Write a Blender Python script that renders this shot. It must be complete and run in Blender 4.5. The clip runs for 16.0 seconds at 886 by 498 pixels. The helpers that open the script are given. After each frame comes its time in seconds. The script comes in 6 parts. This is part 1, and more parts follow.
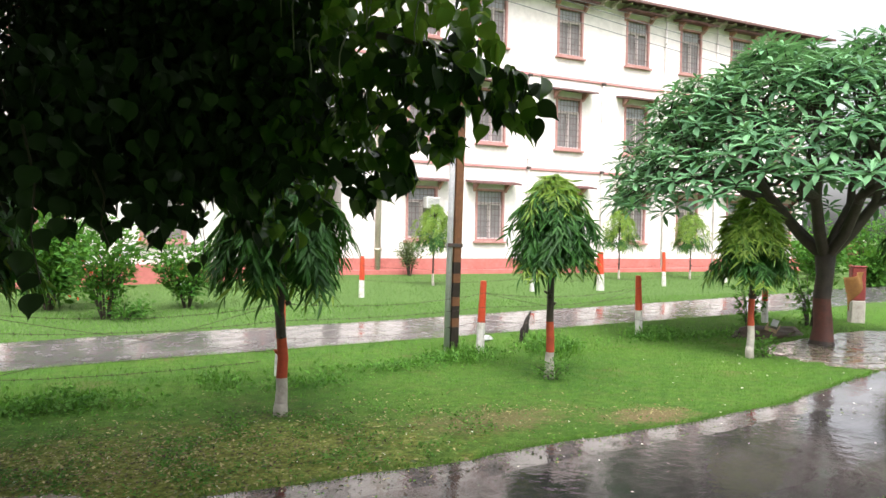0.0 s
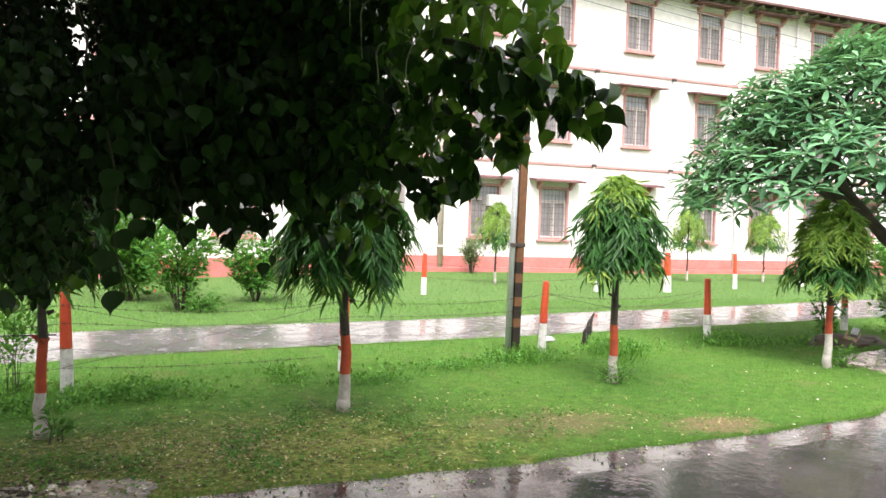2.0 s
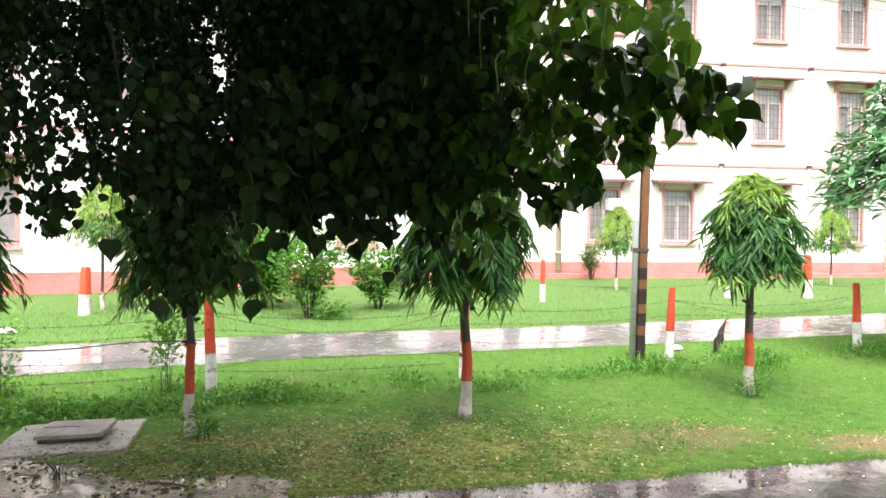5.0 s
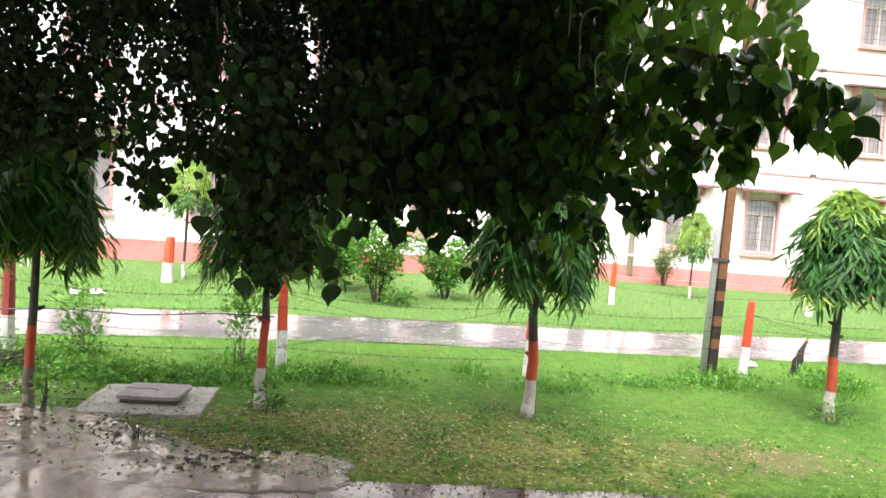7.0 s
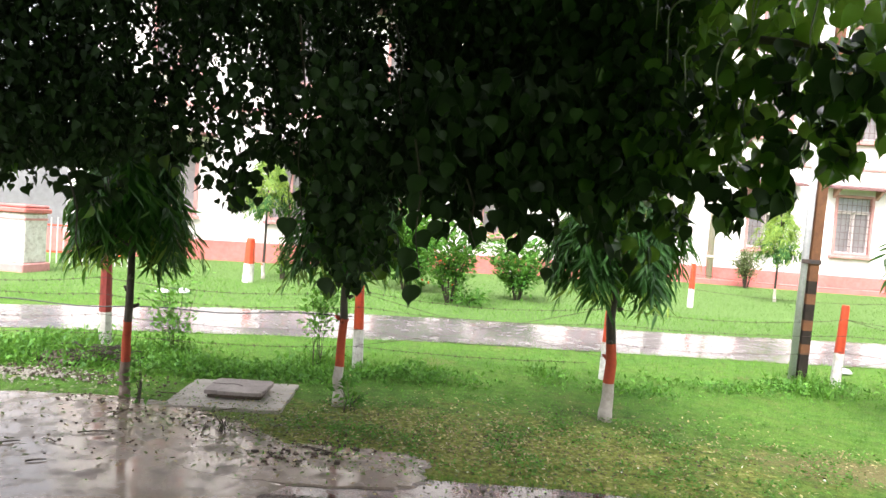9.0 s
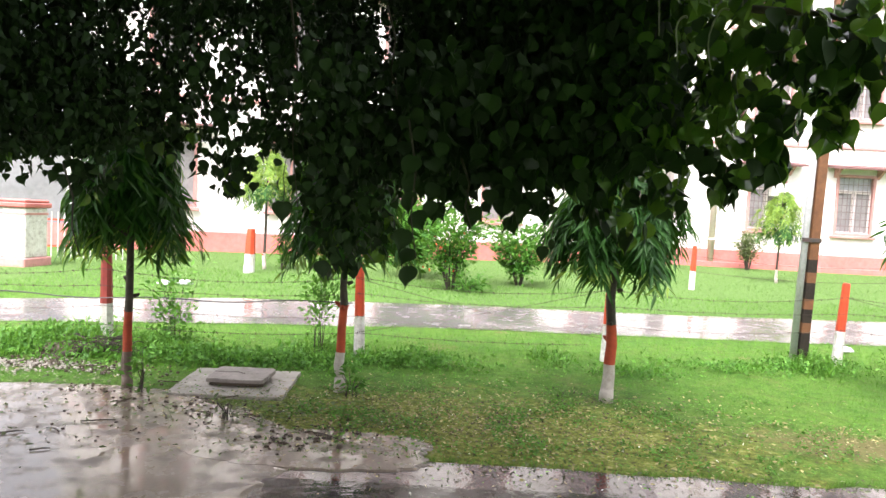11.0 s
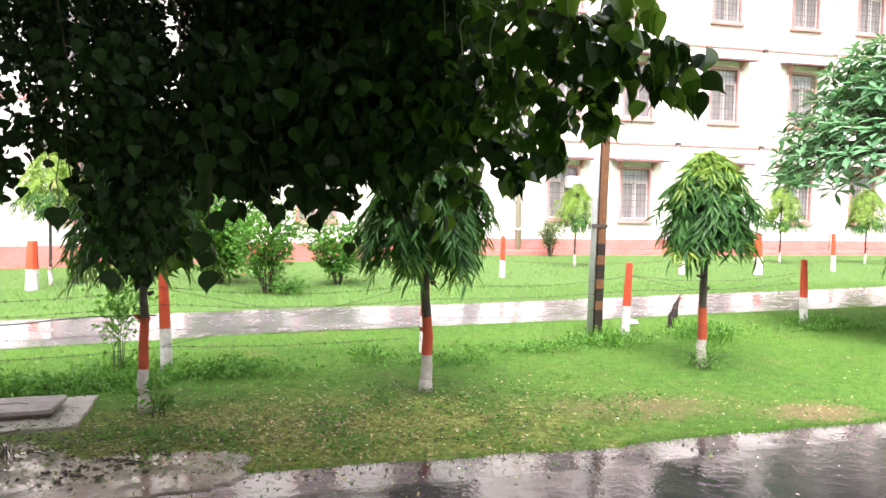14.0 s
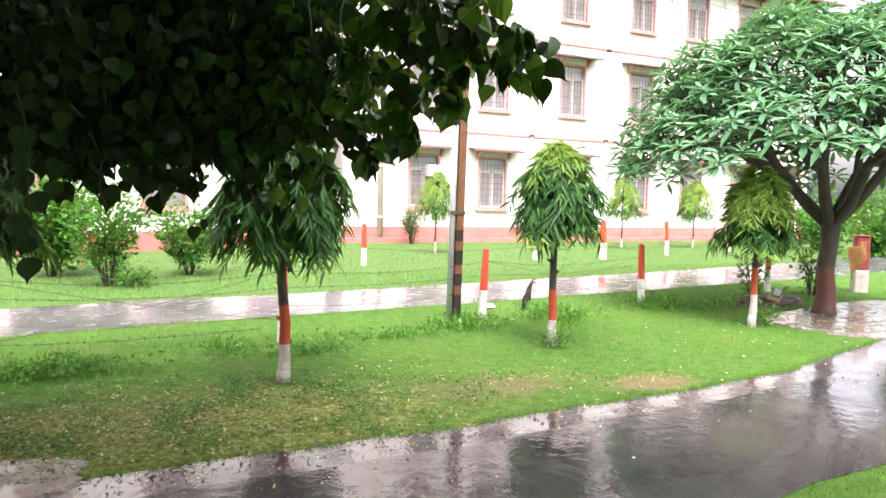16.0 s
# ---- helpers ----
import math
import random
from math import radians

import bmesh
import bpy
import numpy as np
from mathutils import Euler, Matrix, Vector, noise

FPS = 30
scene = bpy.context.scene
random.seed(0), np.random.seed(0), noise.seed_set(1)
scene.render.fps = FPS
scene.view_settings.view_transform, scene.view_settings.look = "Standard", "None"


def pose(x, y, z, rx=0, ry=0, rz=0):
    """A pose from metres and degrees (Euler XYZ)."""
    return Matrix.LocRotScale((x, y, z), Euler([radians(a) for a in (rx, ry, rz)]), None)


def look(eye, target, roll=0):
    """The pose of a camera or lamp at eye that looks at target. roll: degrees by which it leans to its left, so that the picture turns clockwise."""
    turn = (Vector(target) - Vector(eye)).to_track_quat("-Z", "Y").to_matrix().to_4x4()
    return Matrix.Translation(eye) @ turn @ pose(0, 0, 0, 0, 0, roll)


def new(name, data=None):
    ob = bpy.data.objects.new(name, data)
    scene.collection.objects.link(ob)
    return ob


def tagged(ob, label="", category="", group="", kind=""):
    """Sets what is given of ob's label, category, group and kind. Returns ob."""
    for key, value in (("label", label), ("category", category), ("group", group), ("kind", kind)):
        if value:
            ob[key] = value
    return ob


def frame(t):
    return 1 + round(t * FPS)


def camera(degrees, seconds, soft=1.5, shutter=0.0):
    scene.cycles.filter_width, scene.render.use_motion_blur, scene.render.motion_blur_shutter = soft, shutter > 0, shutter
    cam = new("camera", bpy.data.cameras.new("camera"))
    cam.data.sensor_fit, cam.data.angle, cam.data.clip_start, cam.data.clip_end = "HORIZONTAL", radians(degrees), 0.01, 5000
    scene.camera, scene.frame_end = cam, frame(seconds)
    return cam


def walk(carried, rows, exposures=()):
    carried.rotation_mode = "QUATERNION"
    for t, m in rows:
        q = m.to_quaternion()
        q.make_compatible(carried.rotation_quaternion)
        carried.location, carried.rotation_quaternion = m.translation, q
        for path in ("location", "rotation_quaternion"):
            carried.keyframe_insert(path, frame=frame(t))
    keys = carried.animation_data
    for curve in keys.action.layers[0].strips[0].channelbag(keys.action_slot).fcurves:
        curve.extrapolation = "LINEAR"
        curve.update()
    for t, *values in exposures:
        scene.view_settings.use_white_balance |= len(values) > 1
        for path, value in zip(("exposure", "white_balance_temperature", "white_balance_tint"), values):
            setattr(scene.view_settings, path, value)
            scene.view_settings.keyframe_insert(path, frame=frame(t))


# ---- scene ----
cam = camera(67.2, 16.0, soft=1.5)
PATH = [
    (0, (-0.051, -0.047, 1.575), (0.768, 1.777, 1.529), 1.0),
    (0.5, (-0.056, -0.047, 1.603), (0.71, 1.799, 1.545), 2.1),
    (1, (-0.051, -0.057, 1.604), (0.667, 1.81, 1.549), 2.6),
    (1.5, (-0.05, -0.051, 1.6), (0.633, 1.828, 1.547), 2.3),
    (2, (-0.055, -0.047, 1.606), (0.591, 1.846, 1.546), 1.7),
    (2.5, (-0.061, -0.052, 1.596), (0.549, 1.852, 1.537), 0.5),
    (3, (-0.061, -0.046, 1.61), (0.468, 1.882, 1.571), 1.1),
    (3.5, (-0.06, -0.051, 1.605), (0.437, 1.886, 1.573), 0.9),
    (4, (-0.07, -0.049, 1.603), (0.372, 1.902, 1.586), 0.6),
    (4.5, (-0.077, -0.055, 1.607), (0.304, 1.909, 1.585), 0.6),
    (4.7, (-0.072, -0.05, 1.607), (0.275, 1.919, 1.576), 0.4),
    (6.8, (-0.112, -0.029, 1.623), (0.012, 1.966, 1.535), 3.8),
    (7, (-0.122, -0.025, 1.629), (-0.016, 1.971, 1.549), 4.4),
    (7.5, (-0.137, -0.026, 1.628), (-0.122, 1.973, 1.571), 4.9),
    (8, (-0.154, -0.023, 1.614), (-0.216, 1.974, 1.537), 5.0),
    (8.5, (-0.164, -0.022, 1.617), (-0.27, 1.972, 1.509), 4.8),
    (9, (-0.162, -0.02, 1.622), (-0.266, 1.975, 1.53), 4.1),
    (9.2, (-0.175, -0.023, 1.623), (-0.296, 1.972, 1.541), 3.7),
    (11.3, (-0.119, -0.016, 1.586), (-0.215, 1.976, 1.438), 2.7),
    (11.5, (-0.111, -0.015, 1.588), (-0.167, 1.978, 1.429), 2.2),
    (12, (-0.113, -0.014, 1.589), (-0.06, 1.979, 1.43), 1.2),
    (12.5, (-0.106, -0.011, 1.594), (0.049, 1.978, 1.459), 1.3),
    (13, (-0.107, -0.007, 1.587), (0.138, 1.975, 1.465), 1.2),
    (13.5, (-0.088, -0.016, 1.592), (0.253, 1.951, 1.474), 0.7),
    (14, (-0.075, -0.015, 1.582), (0.349, 1.936, 1.469), 0.9),
    (14.5, (-0.069, -0.014, 1.581), (0.433, 1.918, 1.461), 0.8),
    (15, (-0.051, -0.022, 1.574), (0.537, 1.885, 1.446), 1.0),
    (15.5, (-0.039, -0.024, 1.567), (0.666, 1.843, 1.429), 0.6),
    (16, (-0.039, -0.008, 1.559), (0.774, 1.814, 1.419), 1.2),
]
walk(cam, [(t, look(eye, target, roll)) for t, eye, target, roll in PATH], exposures=[(t, e, 6480, tint) for t, e, tint in ((0, 1.24, 12.5), (0.5, 1.38, 12.5), (2, 1.58, 13.5), (3.5, 1.76, 15.5), (7, 2.0, 16), (9, 1.97, 16), (12.5, 2.08, 18), (16, 2.02, 19))])
SKY, SUN = 0.165, 0.85

# ---- world and light: a bright, even monsoon overcast ----
world = bpy.data.worlds.new("overcast_sky")
scene.world = world
world.use_nodes = True
wn, wl = world.node_tree.nodes, world.node_tree.links
wn.clear()
sky = wn.new("ShaderNodeTexSky")
sky.sky_type = "NISHITA"
sky.sun_disc = False
sky.sun_elevation = radians(58)
sky.sun_rotation = radians(200)
sky.air_density, sky.dust_density, sky.ozone_density = 1.0, 6.0, 0.5
grey = wn.new("ShaderNodeHueSaturation")
grey.inputs["Saturation"].default_value = 0.17
bg = wn.new("ShaderNodeBackground")
bg.inputs["Strength"].default_value = SKY
wout = wn.new("ShaderNodeOutputWorld")
wl.new(sky.outputs["Color"], grey.inputs["Color"])
wl.new(grey.outputs["Color"], bg.inputs["Color"])
wl.new(bg.outputs["Background"], wout.inputs["Surface"])

sun_data = bpy.data.lights.new("sun", "SUN")
sun_data.energy, sun_data.angle, sun_data.color = SUN, radians(40), (1.0, 0.97, 0.93)
sun = new("sun", sun_data)
sun.matrix_world = look((-8, -16, 30), (0, 0, 0))

# ---- materials ----


def nodes_of(name):
    m = bpy.data.materials.new(name)
    m.use_nodes = True
    nt = m.node_tree
    return m, nt.nodes, nt.links, nt.nodes["Principled BSDF"]


def noise_node(n, l, vec, scale, detail=4.0, rough=0.6):
    t = n.new("ShaderNodeTexNoise")
    t.inputs["Scale"].default_value, t.inputs["Detail"].default_value, t.inputs["Roughness"].default_value = scale, detail, rough
    l.new(vec, t.inputs["Vector"])
    return t.outputs["Fac"]


def ramp(n, l, fac, stops):
    r = n.new("ShaderNodeValToRGB")
    e = r.color_ramp.elements
    while len(e) < len(stops):
        e.new(0.5)
    for k, (p, c) in zip(e, stops):
        k.position, k.color = p, (*c, 1)
    l.new(fac, r.inputs["Fac"])
    return r.outputs["Color"]


def mixed(n, l, fac, a, b, kind="MIX"):
    m = n.new("ShaderNodeMix")
    m.data_type, m.blend_type = "RGBA", kind
    for k, v in ((0, fac), (6, a), (7, b)):
        if hasattr(v, "is_output"):
            l.new(v, m.inputs[k])
        else:
            m.inputs[k].default_value = v if k == 0 else (*v, 1)
    return m.outputs[2]


def bumped(n, l, bsdf, height, strength, distance):
    b = n.new("ShaderNodeBump")
    b.inputs["Strength"].default_value, b.inputs["Distance"].default_value = strength, distance
    l.new(height, b.inputs["Height"])
    l.new(b.outputs["Normal"], bsdf.inputs["Normal"])


def place_of(n):
    return n.new("ShaderNodeNewGeometry").outputs["Position"]


def surface(name, c1, c2, scale, rough=0.8, spec=0.4, bump=0.3, dist=0.004, fine=6.0, metal=0.0, dirt=None, dirt_at=(0.55, 0.7)):
    """Paint, plaster, bark or metal: two colours in large patches, grain over them, dirt in blotches."""
    m, n, l, b = nodes_of(name)
    p = place_of(n)
    big = noise_node(n, l, p, scale)
    small = noise_node(n, l, p, scale * fine, 5.0)
    c = ramp(n, l, big, [(0.35, c1), (0.65, c2)])
    c = mixed(n, l, 0.35, c, ramp(n, l, small, [(0.3, (0.45, 0.45, 0.45)), (0.7, (1, 1, 1))]), "MULTIPLY")
    if dirt:
        d = noise_node(n, l, p, scale * 1.7, 6.0, 0.7)
        c = mixed(n, l, ramp(n, l, d, [(dirt_at[0], (0, 0, 0)), (dirt_at[1], (0.8, 0.8, 0.8))]), c, dirt)
    l.new(c, b.inputs["Base Color"])
    b.inputs["Roughness"].default_value, b.inputs["Metallic"].default_value = rough, metal
    b.inputs["Specular IOR Level"].default_value = spec
    if bump:
        bumped(n, l, b, small, bump, dist)
    return m


def leafy(name, dark, light, rough=0.35, spec=0.5, through_light=0.25, glow=(0.2, 0.45, 0.03)):
    """Leaves: each its own shade, waxy, letting some light through."""
    m, n, l, b = nodes_of(name)
    g = n.new("ShaderNodeNewGeometry")
    c = ramp(n, l, g.outputs["Random Per Island"], [(0.0, dark), (0.75, light), (1.0, tuple(min(1, v * 1.35) for v in light))])
    vein = noise_node(n, l, g.outputs["Position"], 25.0)
    c = mixed(n, l, 0.4, c, ramp(n, l, vein, [(0.3, (0.6, 0.6, 0.6)), (0.7, (1.1, 1.1, 1.0))]), "MULTIPLY")
    l.new(c, b.inputs["Base Color"])
    b.inputs["Roughness"].default_value, b.inputs["Specular IOR Level"].default_value = rough, spec
    t = n.new("ShaderNodeBsdfTranslucent")
    l.new(mixed(n, l, 0.5, c, glow), t.inputs["Color"])
    s = n.new("ShaderNodeMixShader")
    s.inputs[0].default_value = through_light
    l.new(b.outputs[0], s.inputs[1])
    l.new(t.outputs[0], s.inputs[2])
    l.new(s.outputs[0], n["Material Output"].inputs["Surface"])
    return m


def grass_ground():
    m, n, l, b = nodes_of("lawn_grass")
    p = place_of(n)
    big, mid, fine = noise_node(n, l, p, 0.55, 5), noise_node(n, l, p, 4.0, 5), noise_node(n, l, p, 55.0, 4)
    c = ramp(n, l, big, [(0.3, (0.066, 0.165, 0.028)), (0.7, (0.116, 0.232, 0.038))])
    c = mixed(n, l, ramp(n, l, mid, [(0.45, (0, 0, 0)), (0.75, (0.6, 0.6, 0.6))]), c, (0.15, 0.19, 0.06))
    mott = noise_node(n, l, p, 9.0, 5, 0.7)
    c = mixed(n, l, 0.8, c, ramp(n, l, mott, [(0.32, (0.5, 0.52, 0.5)), (0.6, (1.1, 1.1, 1.1))]), "MULTIPLY")
    # the worn, littered ground round the near trees
    s = n.new("ShaderNodeVectorMath")
    s.operation = "SUBTRACT"
    s.inputs[1].default_value = (0.0, 4.7, 0)
    l.new(p, s.inputs[0])
    q = n.new("ShaderNodeVectorMath")
    q.operation = "MULTIPLY"
    q.inputs[1].default_value = (0.19, 0.42, 0)
    l.new(s.outputs[0], q.inputs[0])
    d = n.new("ShaderNodeVectorMath")
    d.operation = "LENGTH"
    l.new(q.outputs[0], d.inputs[0])
    a = n.new("ShaderNodeMath")
    a.operation = "ADD"
    l.new(d.outputs["Value"], a.inputs[0])
    l.new(mid, a.inputs[1])
    worn = ramp(n, l, a.outputs[0], [(0.75, (0.85, 0.85, 0.85)), (1.0, (0.0, 0.0, 0.0))])
    a.use_clamp = False
    dry = noise_node(n, l, p, 0.9, 6, 0.65)
    c = mixed(n, l, ramp(n, l, dry, [(0.60, (0, 0, 0)), (0.70, (0.75, 0.75, 0.75))]), c, (0.19, 0.165, 0.08))
    earth = ramp(n, l, noise_node(n, l, p, 18.0, 6, 0.75), [(0.38, (0.085, 0.07, 0.035)), (0.45, (0.18, 0.18, 0.05)), (0.54, (0.245, 0.28, 0.065)), (0.66, (0.43, 0.39, 0.19))])
    c = mixed(n, l, worn, c, earth)
    # duller, paler turf colour beyond the concrete lane, painted in for rain haze
    across = n.new("ShaderNodeSeparateXYZ")
    l.new(p, across.inputs[0])
    reach = n.new("ShaderNodeMapRange")
    reach.inputs[1].default_value, reach.inputs[2].default_value = 9.5, 11.0
    l.new(across.outputs[1], reach.inputs[0])
    dull = ramp(n, l, mott, [(0.35, (0.072, 0.145, 0.04)), (0.65, (0.132, 0.22, 0.065))])
    c = mixed(n, l, reach.outputs[0], c, dull)
    # bare spots of pale earth in the turf
    rag = noise_node(n, l, p, 7.0, 6, 0.75)
    for spot, scale, most in (((4.08, 4.58, 0), (2.0, 3.6, 0), 0.95), ((2.7, 4.95, 0), (1.3, 2.6, 0), 0.7)):
        s = n.new("ShaderNodeVectorMath")
        s.operation = "SUBTRACT"
        s.inputs[1].default_value = spot
        l.new(p, s.inputs[0])
        q = n.new("ShaderNodeVectorMath")
        q.operation = "MULTIPLY"
        q.inputs[1].default_value = scale
        l.new(s.outputs[0], q.inputs[0])
        d = n.new("ShaderNodeVectorMath")
        d.operation = "LENGTH"
        l.new(q.outputs[0], d.inputs[0])
        a = n.new("ShaderNodeMath")
        a.operation = "MULTIPLY_ADD"
        a.inputs[1].default_value = 0.36
        l.new(d.outputs["Value"], a.inputs[0])
        l.new(rag, a.inputs[2])
        bare = ramp(n, l, a.outputs[0], [(0.66, (most, most, most)), (0.9, (0.0, 0.0, 0.0))])
        c = mixed(n, l, bare, c, (0.235, 0.175, 0.10))
    c = mixed(n, l, 0.7, c, ramp(n, l, fine, [(0.25, (0.35, 0.4, 0.3)), (0.75, (1.25, 1.25, 1.1))]), "MULTIPLY")
    l.new(c, b.inputs["Base Color"])
    b.inputs["Roughness"].default_value, b.inputs["Specular IOR Level"].default_value = 0.9, 0.15
    bumped(n, l, b, fine, 0.6, 0.03)
    return m


def wet(name, dark, pale, scale, rough=(0.03, 0.25), mud=None, ripple=0.08, coat=1.0):
    """Rain-wet tarmac, concrete or mud: puddled film over a grainy ground."""
    m, n, l, b = nodes_of(name)
    p = place_of(n)
    big, mid, fine = noise_node(n, l, p, scale, 5), noise_node(n, l, p, scale * 6, 5), noise_node(n, l, p, 70.0, 3)
    c = ramp(n, l, big, [(0.35, dark), (0.68, pale)])
    if mud:
        c = mixed(n, l, ramp(n, l, mid, [(0.52, (0, 0, 0)), (0.66, (0.7, 0.7, 0.7))]), c, mud)
    c = mixed(n, l, 0.5, c, ramp(n, l, fine, [(0.3, (0.55, 0.55, 0.55)), (0.7, (1.1, 1.1, 1.1))]), "MULTIPLY")
    l.new(c, b.inputs["Base Color"])
    r = ramp(n, l, mid, [(0.42, (rough[0],) * 3), (0.66, (rough[1],) * 3)])
    l.new(r, b.inputs["Roughness"])
    b.inputs["Specular IOR Level"].default_value = 0.5
    b.inputs["Coat Weight"].default_value = coat
    b.inputs["Coat IOR"].default_value = 1.4
    l.new(r, b.inputs["Coat Roughness"])
    wave = noise_node(n, l, p, 9.0, 3)
    k = n.new("ShaderNodeBump")
    k.inputs["Strength"].default_value, k.inputs["Distance"].default_value = ripple, 0.02
    l.new(wave, k.inputs["Height"])
    l.new(k.outputs["Normal"], b.inputs["Normal"])
    l.new(k.outputs["Normal"], b.inputs["Coat Normal"])
    return m


